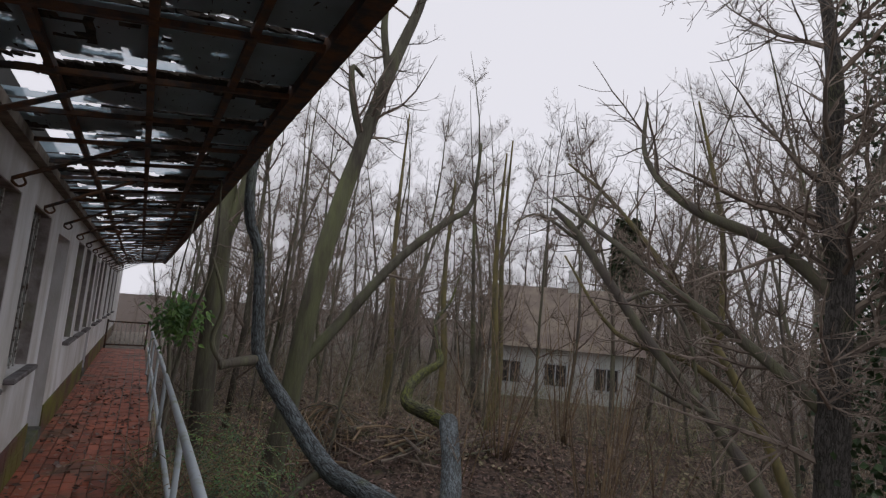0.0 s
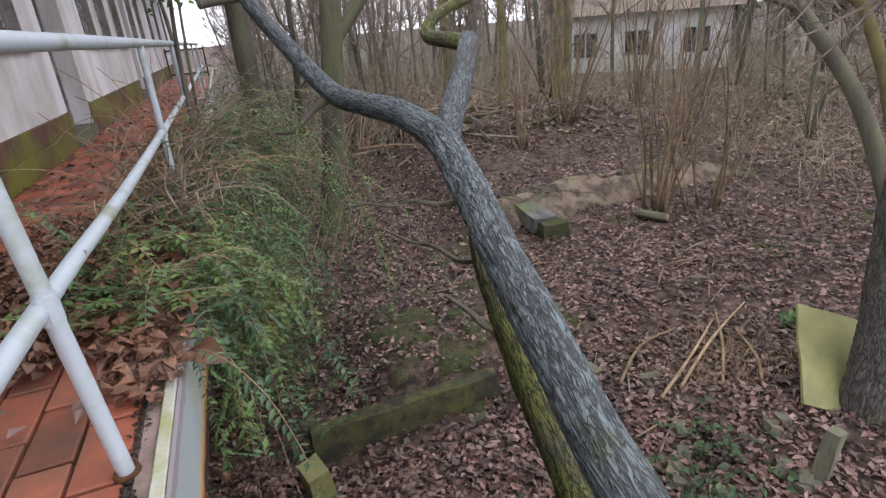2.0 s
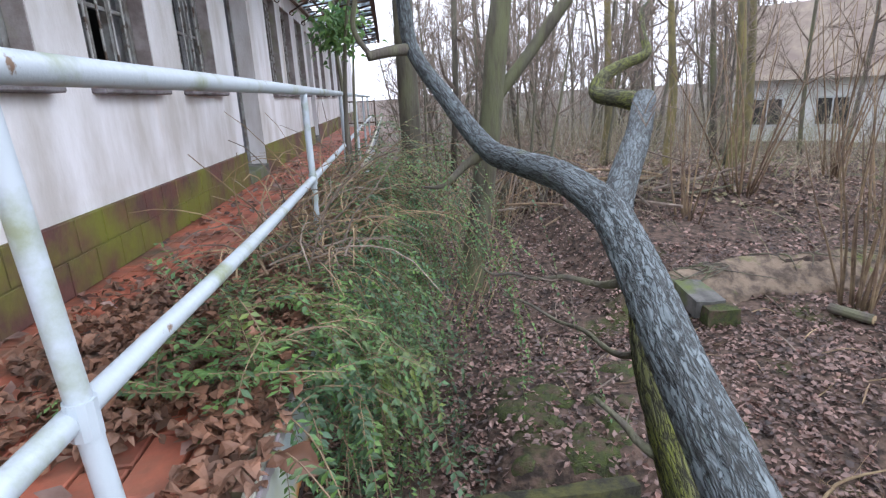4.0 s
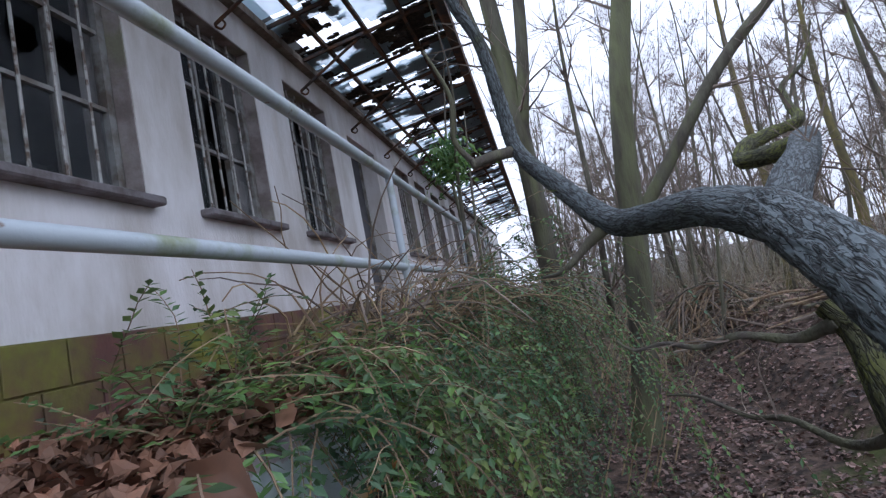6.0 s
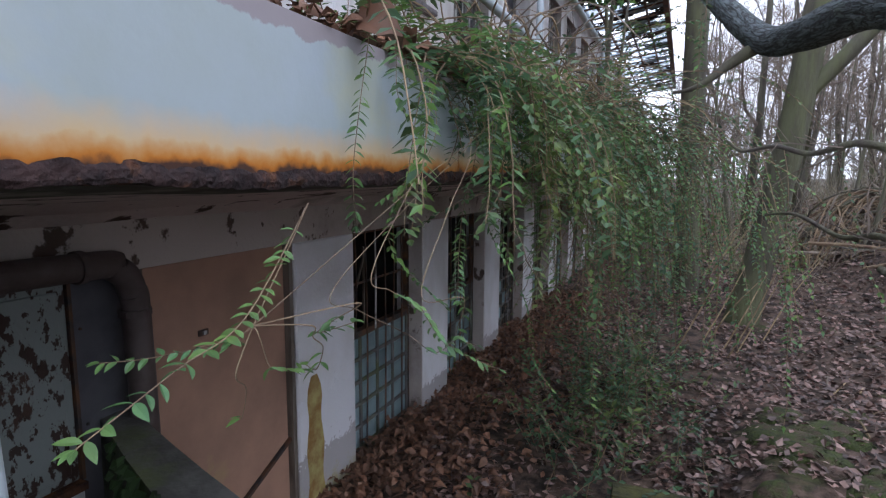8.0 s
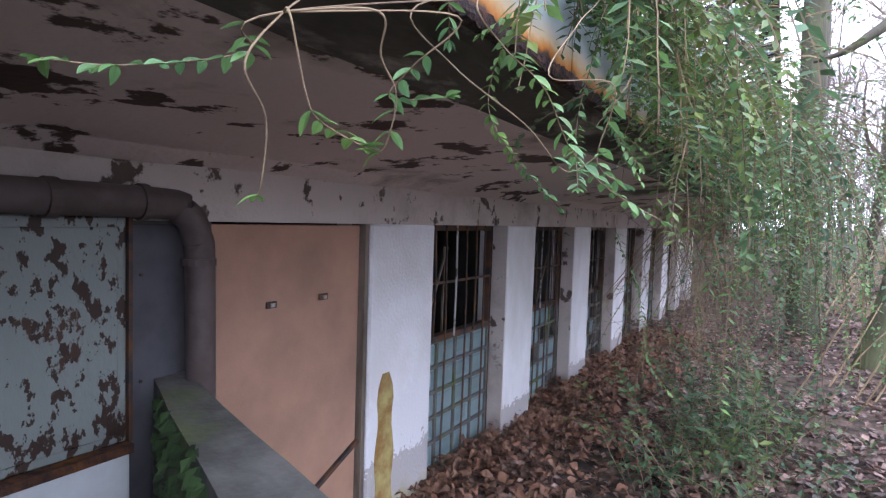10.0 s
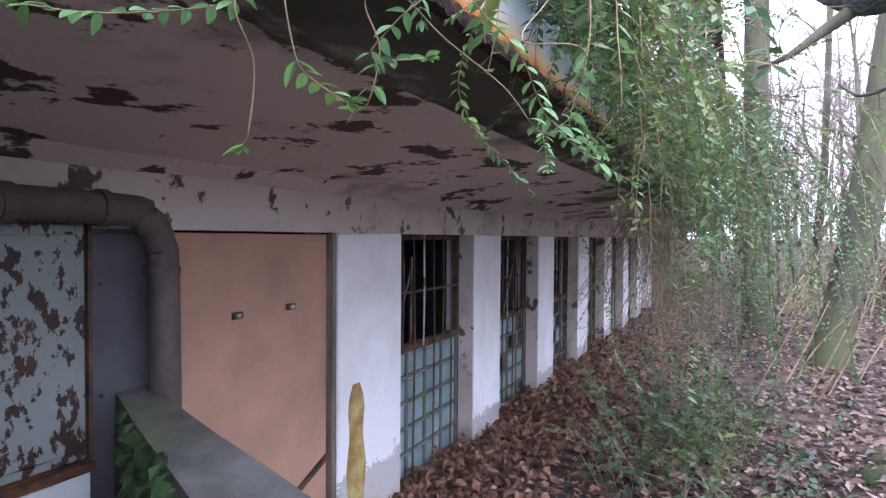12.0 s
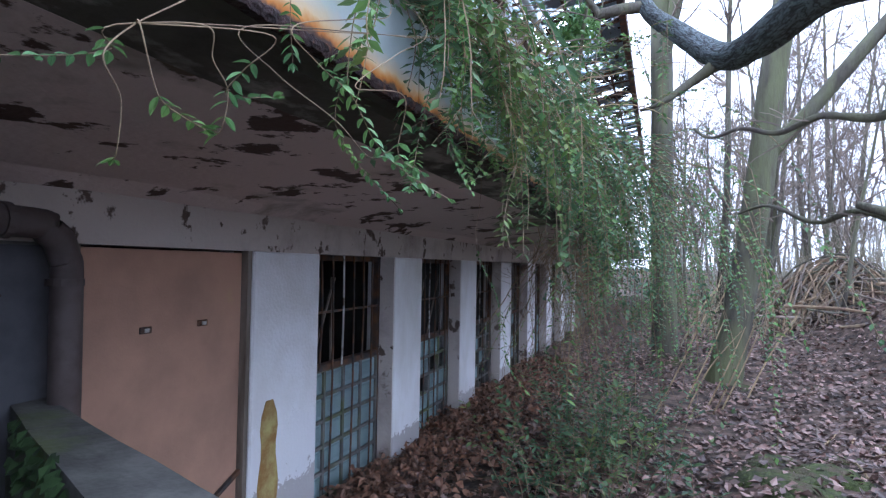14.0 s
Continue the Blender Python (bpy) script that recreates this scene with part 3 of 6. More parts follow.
def lower_window(k, a, b):
    """Glass blocks below, an iron grille and dark void above, set back in the opening."""
    w = thing("window_lower_%d" % (k + 1), "barred window with broken glass blocks in its lower half", "window", "lower windows", "structure")
    r = random.Random(50 + k)
    mid, x = -1.74, -0.2
    fr = boxes((x - 0.03, x + 0.03, a, a + 0.05, LBOT, LTOP), (x - 0.03, x + 0.03, b - 0.05, b, LBOT, LTOP), (x - 0.03, x + 0.03, a + 0.05, b - 0.05, LTOP - 0.05, LTOP), (x - 0.04, x + 0.04, a + 0.05, b - 0.05, mid - 0.02, mid + 0.03))
    part("window_frame", fr, IRON, w)
    part("jamb", boxes((-0.16, -0.006, b - 0.016, b - 0.002, LBOT, LTOP - 0.002)), LINTEL, w, "dirty grey rendered reveal")
    cols, rows = 4, 5
    dy, dz = (b - a - 0.1) / cols, (mid - 0.02 + 2.84) / rows
    me = None
    grid = bmesh.new()
    for i in range(cols + 1):
        box(grid, x - 0.03, x + 0.034, a + 0.05 + i * dy - 0.013, a + 0.05 + i * dy + 0.013, -2.84, mid - 0.02)
    for j in range(rows + 1):
        box(grid, x - 0.03, x + 0.03, a + 0.05, b - 0.05, -2.84 + j * dz - 0.013, -2.84 + j * dz + 0.013)
    part("block_grid", grid, CONCRETE, w, "dark mortar grid")
    for i in range(cols):
        for j in range(rows):
            if r.random() < (0.08 if k == 0 else 0.45):
                continue
            if me is None:
                bm = boxes((-0.03, 0.022, -dy / 2 + 0.013, dy / 2 - 0.013, -dz / 2 + 0.013, dz / 2 - 0.013), soft=0.016)
                for f in [f for f in bm.faces if f.normal.x > 0.95]:
                    c = f.calc_center_median()
                    q = bmesh.ops.inset_individual(bm, faces=[f], thickness=min(dy, dz) * 0.16, depth=-0.012)
                me = bpy.data.meshes.new("glass_block")
                bm.to_mesh(me)
                bm.free()
                me.materials.append(BLOCK)
            g = part("glass_block", me, None, w)
            g.location = (x, a + 0.05 + (i + 0.5) * dy, -2.84 + (j + 0.5) * dz)
    n = 7
    for i in range(1, n):
        yy = a + 0.05 + (b - a - 0.1) * i / n
        lo = -2.86 if i % 2 == 0 else mid
        part("bar", tube((x + 0.06, yy, lo, 0.009), (x + 0.06, yy + r.uniform(-0.03, 0.03), (lo + LTOP) / 2, 0.009), (x + 0.06, yy, LTOP, 0.009), sides=6, steps=3), BAR_LIGHT if i == 3 else IRON, w)
    part("cross_bar", boxes((x + 0.045, x + 0.055, a + 0.05, b - 0.05, -1.27, -1.25)), IRON, w)
    for q in range(3):
        y0 = r.uniform(a + 0.15, b - 0.15)
        part("broken_lath", tube((x - 0.25, y0, mid - 0.3, 0.012), (x - 0.1, y0 + r.uniform(-0.3, 0.3), LTOP - 0.2, 0.012), sides=4, steps=1), ROT, w)


for k in range(len(COLUMNS) - 2):
    lower_window(k, COLUMNS[k][1], COLUMNS[k + 1][0])


def boarded_door():
    d = thing("door_1", "doorway closed with a pink-brown painted board", "door", kind="structure")
    part("board", boxes((-0.12, -0.07, 4.14, 5.25, -2.9, LTOP - 0.012), soft=0.004), BOARD, d)
    part("door_frame", boxes((-0.14, -0.02, 5.25, 5.288, -2.9, LTOP), (-0.14, -0.03, 4.082, 4.14, -2.9, LTOP)), ROT, d, "split grey wooden jamb")
    part("brace", tube((-0.05, 4.6, -2.5, 0.018), (-0.05, 5.25, -2.2, 0.018), sides=4, steps=1), IRON, d)
    for yy, zz in ((4.53, -1.22), (4.92, -1.215)):
        part("latch", boxes((-0.07, -0.055, yy - 0.035, yy + 0.035, zz - 0.018, zz + 0.018), soft=0.003), IRON, d, "small rusty latch plate")
        part("latch_pin", boxes((-0.055, -0.045, yy - 0.012, yy + 0.015, zz - 0.01, zz + 0.01)), BAR_LIGHT, d)


boarded_door()


st = worn_by_height(shader("rust_stain", (0.42, 0.36, 0.14), (0.26, 0.15, 0.05), 6, rough=0.9, bump=0.3), [(-1.9, -1.5, 0.2, (0.2, 0.1, 0.04))])
bm = bmesh.new()
left, right = [], []
for k in range(13):
    w = (0.035, 0.062, 0.075)[min(k, 2)] * (1 + 0.18 * math.sin(k * 1.3) + 0.03 * k)
    left.append(bm.verts.new((0.003, 5.47 - w, -1.79 - 0.095 * k)))
    right.append(bm.verts.new((0.003, 5.47 + w * 1.1, -1.79 - 0.095 * k)))
for k in range(12):
    bm.faces.new((left[k], left[k + 1], right[k + 1], right[k]))
bmesh.ops.extrude_face_region(bm, geom=bm.faces[:])
for v in bm.verts[-26:]:
    v.co.x = 0.0008
tagged(place("rust_patch", bm, st), "ochre rust streak running down the white pier", "stain")


def meter_cabinet():
    c = thing("steel_cabinet", "white steel cabinet with rust blisters and peeling paint", "cabinet")
    part("body", boxes((-0.02, 0.06, 2.55, 3.70, -1.66, -0.76), soft=0.006), PEEL, c)
    part("door_leaf", boxes((0.061, 0.075, 2.6, 3.12, -1.62, -0.8), (0.061, 0.075, 3.14, 3.66, -1.62, -0.8), soft=0.004), PEEL, c)
    part("base_tray", boxes((-0.02, 0.09, 2.55, 3.70, -1.95, -1.67), soft=0.006), METAL_WHITE, c, "pale steel tray with a rusty rim")
    part("rim", boxes((0.0, 0.1, 2.54, 3.71, -1.70, -1.665)), RUST, c)
    part("hinge_strip", boxes((-0.02, 0.078, 3.701, 3.716, -1.66, -0.76)), IRON, c)
    part("foot", boxes((-0.02, 0.07, 2.6, 3.65, -2.85, -1.951)), CONCRETE, c)


meter_cabinet()
pn = thing("grey_panel", "grey painted panel beside the boarded door", "panel")
part("sheet", boxes((-0.019, 0.0, 3.72, 4.07, -2.85, -0.79), soft=0.003), GREY_PANEL, pn)
part("edge_strip", boxes((0.001, 0.008, 3.72, 3.74, -2.85, -0.79), soft=0.002), IRON, pn, "dark rusty edge strip")
for zz in (-1.0, -1.45):
    part("bolt", tube((0.0, 3.79, zz, 0.008), (0.007, 3.79, zz, 0.007), sides=6, steps=1), IRON, pn)
pp = thing("drain_pipe", "brown-grey drain pipe with an elbow under the slab", "pipe")
part("pipe_run", tube((0.14, 2.4, -0.69, 0.062), (0.14, 3.72, -0.70, 0.062), (0.14, 3.88, -0.73, 0.062), (0.14, 3.95, -0.83, 0.062), (0.14, 3.97, -1.1, 0.062), (0.14, 3.99, -2.86, 0.062), sides=16), PIPE, pp, smooth=True)
for p0, p1 in (((0.14, 3.38, -0.698), (0.14, 3.42, -0.698)), ((0.14, 3.70, -0.70), (0.14, 3.73, -0.70)), ((0.14, 3.96, -0.93), (0.14, 3.96, -0.96))):
    part("collar", tube((*p0, 0.072), (*p1, 0.072), sides=16, steps=1), PIPE, pp)


def cheek_wall():
    """The mossy concrete cheek beside the steps, from the lower wall outwards."""
    bm = bmesh.new()
    base = [(-0.02, 3.85), (-0.02, 4.0), (1.62, 3.44), (1.36, 3.27)]
    lo = [bm.verts.new((x, y, -2.9)) for x, y in base]
    hi = [bm.verts.new((x, y, -1.45)) for k, (x, y) in enumerate(base)]
    bm.faces.new(list(reversed(lo)))
    bm.faces.new(hi)
    for k in range(4):
        bm.faces.new((lo[k], lo[(k + 1) % 4], hi[(k + 1) % 4], hi[k]))
    bmesh.ops.subdivide_edges(bm, edges=bm.edges[:], cuts=5, use_grid_fill=True)
    for v in bm.verts:
        v.co += Vector((noise.noise(v.co * 3), noise.noise(v.co * 3 + Vector((9, 0, 0))), 0.6 * noise.noise(v.co * 4))) * 0.012
    c = thing("stair_cheek", "low concrete parapet with algae and a little ivy", "parapet")
    part("wall", bm, CONCRETE, c)
    r, v, f = random.Random(3), [], []
    for k in range(90):
        t = r.random() ** 1.3
        p = Vector((0.25 + 0.75 * t, 3.74 - 0.32 * t - 0.02 * r.random(), -1.44 - 0.45 * r.random() ** 2))
        leaf_quad(v, f, p, Vector((r.gauss(0, 1), -0.6, -0.6)), Vector((0, -1, 0.5)), 0.055, 0.05)
    part("ivy", (v, f), LEAF_IVY, c, "dark ivy leaves")


cheek_wall()


def concrete_steps():
    s = thing("concrete_steps", "steep worn concrete steps down from the walkway", "stairs")
    part("landing", boxes((EDGE + 0.006, 2.95, 0.2, 1.5, -0.42, -0.3), soft=0.01), CONCRETE, s)
    for k in range(7):
        part("step", boxes((EDGE + 0.006, 2.95, 1.501 + 0.12 * k, 1.62 + 0.12 * k, -2.9, -0.48 - 0.18 * k), soft=0.01), CONCRETE, s)
    part("lower_landing", boxes((1.72, 2.95, 2.342, 2.72, -2.9, -1.66), soft=0.01), CONCRETE, s)


concrete_steps()
# Unseen walls added beside the steps to keep skylight off the cabinet.
tagged(place("wall_stair_side", boxes((-0.018, EDGE - 0.03, 2.0, 2.14, -2.9, -0.32), (EDGE - 0.03, EDGE, 0.2, 2.14, -2.9, -0.32)), CONCRETE), "unseen plain concrete wall added under the slab to hold back light", "wall", kind="structure")
pole = thing("steel_pole", "white painted steel pole, bent outwards, beside the steps", "pole")
part("shaft", tube((1.772, 2.590, -1.68, 0.029), (1.737, 2.575, -0.9, 0.029), (1.722, 2.570, -0.55, 0.029), (1.727, 2.570, -0.38, 0.029), (1.734, 2.565, -0.23, 0.029), sides=14), RAIL, pole, smooth=True)
part("cap", tube((1.734, 2.565, -0.23, 0.031), (1.734, 2.565, -0.222, 0.031), sides=14, steps=1), RAIL, pole)


# ---------------------------------------------------------------- upper windows, doors, canopy, rail
def pane_mesh(w, h, broken, r):
    """A pane, whole or with a ragged hole, as a thin plate in y and z."""
    rim = [(0, 0), (w, 0), (w, h), (0, h)]
    if not broken:
        bm = boxes((-0.002, 0.002, 0, w, 0, h))
        me = bpy.data.meshes.new("pane")
        bm.to_mesh(me)
        bm.free()
        return me
    n = 20
    cx, cz = w * r.uniform(0.35, 0.65), h * r.uniform(0.3, 0.6)
    rx, rz = w * r.uniform(0.3, 0.46), h * r.uniform(0.25, 0.48)
    v, f = [], []
    for k in range(n):
        a = 2 * math.pi * (k + 0.5) / n
        c, s = math.cos(a), math.sin(a)
        j = r.uniform(0.7, 1.05)
        t = min((w - cx) / c if c > 0 else -cx / c, (h - cz) / s if s > 0 else -cz / s)
        inner = (cx + rx * c * j, cz + rz * s * j)
        outer = (cx + t * c, cz + t * s)
        v += [(0, min(max(inner[0], 0), w), min(max(inner[1], 0), h)), (0, *outer)]
    for k in range(n):
        a, b = 2 * k, 2 * ((k + 1) % n)
        f.append((a, a + 1, b + 1, b))
    return mesh_of("pane", v, f)


def upper_window(k, a, b):
    w = thing("window_%d" % (k + 1), "grey barred window with dusty, broken panes", "window", "windows over the walkway", "structure")
    r = random.Random(10 + k)
    x = WALL_X - 0.15
    part("window_sill", boxes((WALL_X - 0.17, WALL_X + 0.09, a - 0.05, b + 0.05, SILL - 0.055, SILL - 0.003), soft=0.01), SILL_DARK, w, "dark weathered sill")
    fr = boxes((x - 0.03, x + 0.03, a, a + 0.06, SILL, HEAD), (x - 0.03, x + 0.03, b - 0.06, b, SILL, HEAD), (x - 0.03, x + 0.03, a + 0.06, b - 0.06, HEAD - 0.06, HEAD), (x - 0.03, x + 0.03, a + 0.06, b - 0.06, SILL, SILL + 0.07))
    part("window_frame", fr, FRAME, w)
    part("jamb", boxes((WALL_X - 0.115, WALL_X - 0.006, b - 0.012, b - 0.002, SILL, HEAD - 0.002)), REVEAL, w, "dirty grey reveal")
    part("head_reveal", boxes((WALL_X - 0.115, WALL_X - 0.006, a + 0.002, b - 0.014, HEAD - 0.012, HEAD - 0.002)), REVEAL, w, "dirty grey reveal")
    cols, rows = 3, 3
    dy, dz = (b - a - 0.12) / cols, (HEAD - SILL - 0.13) / rows
    for i in range(1, cols):
        part("mullion", boxes((x - 0.02, x + 0.025, a + 0.06 + i * dy - 0.016, a + 0.06 + i * dy + 0.016, SILL + 0.07, HEAD - 0.06)), FRAME, w)
    for j in range(1, rows):
        part("transom", boxes((x - 0.018, x + 0.02, a + 0.06, b - 0.06, SILL + 0.07 + j * dz - 0.013, SILL + 0.07 + j * dz + 0.013)), FRAME, w)
    for i in range(cols):
        for j in range(rows):
            if r.random() < (0.4 if k == 0 else 0.14):
                continue
            p = part("pane", pane_mesh(dy - 0.032, dz - 0.026, r.random() < (0.65 if k < 2 else 0.4), r), PANE, w)
            p.visible_shadow = False
            p.location = (x, a + 0.06 + i * dy + 0.016, SILL + 0.07 + j * dz + 0.013)
    for i in range(1, 5):
        yy = a + 0.03 + (b - a - 0.06) * i / 5
        part("bar", tube((x + 0.07, yy, SILL, 0.009), (x + 0.07, yy, HEAD, 0.009), sides=6, steps=1), BAR_LIGHT, w)


for k, (a, b) in enumerate(WINDOWS):
    upper_window(k, a, b)


def wall_door(k, a, b):
    d = thing("door_%d" % (k + 2), "pale grey door set deep in the white wall", "door", kind="structure")
    part("leaf", boxes((WALL_X - 0.3, WALL_X - 0.25, a + 0.05, b - 0.05, 0.16, HEAD - 0.16), soft=0.005), GREY_PANEL, d)
    part("door_frame", boxes((WALL_X - 0.32, WALL_X - 0.22, a, a + 0.05, 0.16, HEAD - 0.1), (WALL_X - 0.32, WALL_X - 0.22, b - 0.05, b, 0.16, HEAD - 0.1), (WALL_X - 0.32, WALL_X - 0.22, a + 0.05, b - 0.05, HEAD - 0.16, HEAD - 0.1)), FRAME, d)
    part("step", boxes((WALL_X - 0.34, WALL_X + 0.03, a, b, -0.02, 0.155), soft=0.01), CONCRETE, d, "worn concrete doorstep")
    part("handle", tube((WALL_X - 0.22, a + 0.12, 1.1, 0.01), (WALL_X - 0.2, a + 0.2, 1.1, 0.01), sides=6, steps=2), IRON, d)


for k, (a, b) in enumerate(DOORS):
    wall_door(k, a, b)

CAN_Y0, CAN_Y1, CAN_X, CAN_Z = 1.74, 27.0, 1.89, 3.36


def roof_z(x):
    return EAVE - 0.03 + (CAN_Z - EAVE + 0.03) * (x - WALL_X) / (CAN_X - WALL_X)


def build_canopy():
    c = thing("glass_canopy", "rotten glass canopy with torn sheets and black debris over the walkway", "canopy")
    part("wall_plate", boxes((WALL_X + 0.002, WALL_X + 0.09, CAN_Y0, CAN_Y1, EAVE - 0.14, EAVE - 0.06)), ROT, c, "weathered wooden wall plate")
    part("edge_beam", boxes((CAN_X - 0.05, CAN_X + 0.06, CAN_Y0, CAN_Y1, CAN_Z - 0.09, CAN_Z + 0.1)), IRON, c)
    for x in (0.62, 1.08, 1.5):
        part("purlin", boxes((x - 0.02, x + 0.02, CAN_Y0, CAN_Y1, roof_z(x) - 0.06, roof_z(x) - 0.012)), IRON, c)
    y = CAN_Y0
    k = 0
    while y < CAN_Y1:
        part("rafter", tube((WALL_X, y, EAVE - 0.1, 0.022), (CAN_X, y, CAN_Z - 0.05, 0.022), sides=4, steps=1), IRON, c)
        if k % 2 == 0:
            part("wall_strut", tube((WALL_X - 0.02, y, EAVE - 0.42, 0.016), (1.0, y + 0.02, roof_z(1.0) - 0.07, 0.016), sides=6, steps=1), IRON, c)
            part("bracket", tube((WALL_X, y, EAVE - 0.42, 0.012), (WALL_X + 0.05, y, EAVE - 0.46, 0.01), (WALL_X + 0.09, y, EAVE - 0.43, 0.009), (WALL_X + 0.07, y, EAVE - 0.39, 0.008), sides=6, steps=3), IRON, c)
        y += 0.78
        k += 1
    cell = 0.045
    nx = int((CAN_X - WALL_X - 0.06) / cell)
    y = CAN_Y0
    dv, df = [], []
    while y < CAN_Y1:
        cells = {}
        ny = int(0.76 / cell)
        for j in range(ny):
            for i in range(nx):
                x0, y0 = WALL_X + 0.05 + i * cell, y + 0.02 + j * cell
                far = smooth(14, 20, y0)
                cover = 0.9 * noise.noise((x0 * 1.3, y0 * 2.4, 2)) + 0.5 * noise.noise((x0 * 5, y0 * 10, 4)) + 0.7 * (x0 / CAN_X - 0.5) + 0.3 * (1 - smooth(4, 8, y0)) - 0.35 * far + 0.1
                hole = noise.noise((x0 * 1.1, y0 * 1.7, 9)) + 0.3 * noise.noise((x0 * 7, y0 * 7, 7))
                z0 = roof_z(x0)
                if cover > 0.02:
                    t = 0.014 + 0.02 * max(0, cover)
                    n0 = len(dv)
                    jx = lambda: random.uniform(-0.012, 0.012)
                    for zz in (z0 + 0.012, z0 + 0.012 + t):
                        for ax, ay in ((0, 0), (1, 0), (1, 1), (0, 1)):
                            dv.append((x0 + ax * (cell + 0.006) + jx(), y0 + ay * (cell + 0.006) + jx(), zz + jx() * 0.6))
                    df += [(n0, n0 + 3, n0 + 2, n0 + 1), (n0 + 4, n0 + 5, n0 + 6, n0 + 7)] + [(n0 + q, n0 + (q + 1) % 4, n0 + 4 + (q + 1) % 4, n0 + 4 + q) for q in range(4)]
                if hole < 0.12:
                    cells[i, j] = (x0, y0)
        while cells:
            todo, shard = [next(iter(cells))], []
            while todo:
                i, j = todo.pop()
                if (i, j) in cells:
                    shard.append(cells.pop((i, j)))
                    todo += [(i + 1, j), (i - 1, j), (i, j + 1), (i, j - 1)]
            if len(shard) < 3:
                continue
            bm = bmesh.new()
            at = {}
            for x0, y0 in shard:
                ring = []
                for ax, ay in ((0, 0), (1, 0), (1, 1), (0, 1)):
                    key = (round((x0 - WALL_X - 0.05) / cell) + ax, round((y0 - y - 0.02) / cell) + ay)
                    if key not in at:
                        px, py = x0 + ax * cell, y0 + ay * cell
                        px += 0.02 * noise.noise((px * 9, py * 9, 3))
                        py += 0.02 * noise.noise((px * 9, py * 9, 8))
                        at[key] = bm.verts.new((px, py, roof_z(px)))
                    ring.append(at[key])
                bm.faces.new(ring)
            bmesh.ops.solidify(bm, geom=bm.faces[:], thickness=0.004)
            part("roof_sheet", bm, SHEET, c, "pale blue torn glazing sheet")
        y += 0.78
    o = part("debris", (dv, df), DEBRIS, c, "black rotten leaves and felt")
    tagged(o, kind="stuff")


build_canopy()


def build_railing():
    c = thing("steel_railing", "white steel tube railing with flaking paint and algae", "railing")
    part("top_rail", tube((1.51, 0.4, 1.07, 0.028), (1.53, 2.92, 1.07, 0.028), (1.57, 5.76, 1.07, 0.028), (1.57, 19, 1.07, 0.028), sides=14), RAIL, c, smooth=True)
    part("mid_rail", tube((1.525, 0.4, 0.5, 0.024), (1.535, 2.92, 0.5, 0.024), (1.57, 5.76, 0.5, 0.024), (1.57, 19, 0.5, 0.024), sides=14), RAIL, c, smooth=True)
    for y in (0.4, 2.92, 5.76, 8.6, 11.4, 14.2, 17.0):
        top, foot = (1.52, 1.585) if y < 3 else (1.57, 1.57)
        p = part("post", tube((foot, y, -0.02, 0.022), ((top + foot) / 2, y, 0.52, 0.022), (top, y, 1.06, 0.022), sides=12), RAIL, c, smooth=True)
        part("flange", tube((foot, y, -0.005, 0.036), (foot, y, 0.012, 0.034), sides=12, steps=1), RUST, p)
        part("clamp", tube(((top + foot) / 2, y, 0.465, 0.027), ((top + foot) / 2, y, 0.535, 0.027), sides=12, steps=1), RAIL, p, "rust-spotted weld collar")
    return c


build_railing()
g = thing("yard_gate", "dark iron gate across the far end of the walkway", "gate")
part("gate_frame", boxes((0.3, 1.6, 24.0, 24.05, 0.9, 0.95), (0.3, 1.6, 24.0, 24.05, 0.1, 0.15), (0.3, 0.35, 24.0, 24.05, -0.03, 1.0), (1.55, 1.6, 24.0, 24.05, -0.03, 1.0)), IRON, g)
for k in range(8):
    part("bar", boxes((0.48 + 0.14 * k, 0.5 + 0.14 * k, 24.01, 24.03, 0.15, 0.9)), BAR_LIGHT, g)

# ---------------------------------------------------------------- trees
def wander(p, d, length, r0, r1, n, wob, rng, up=0.0):
    """A wavering line of (x, y, z, radius)."""
    p, d = Vector(p), Vector(d).normalized()
    out = [(*p, r0)]
    for k in range(n):
        d = (d + Vector((rng.gauss(0, wob), rng.gauss(0, wob), rng.gauss(0, wob) + up))).normalized()
        p = p + d * (length / n)
        out.append((*p, r0 + (r1 - r0) * (k + 1) / n))
    return out


def sprout(v, f, line, count, level, rng, length, spread=0.9, up=0.08, lo=0.25, thin=0.0025):
    """Branches along a line, and twigs along those."""
    for _ in range(count):
        t = lo + (1 - lo) * rng.random()
        i = min(int(t * (len(line) - 1)), len(line) - 2)
        p = line[i]
        d = Vector(line[i + 1][:3]) - Vector(p[:3])
        if d.length < 1e-6:
            continue
        d.normalize()
        side = Vector((rng.gauss(0, 1), rng.gauss(0, 1), rng.gauss(0, 0.6)))
        side = (side - d * side.dot(d)).normalized()
        ln = length * rng.uniform(0.5, 1.1) * (1.15 - 0.6 * t)
        r0 = max(thin, min(p[3] * 0.55, ln * 0.018))
        br = wander(p[:3], d * (1 - spread * 0.5) + side * spread, ln, r0, thin, 5 if level > 0 else 3, 0.16, rng, up)
        sweep(v, f, br, 5 if r0 > 0.02 else 3)
        if level > 0:
            sprout(v, f, br, max(3, int(count * 0.55)), level - 1, rng, ln * 0.5, spread, up, 0.15, thin)


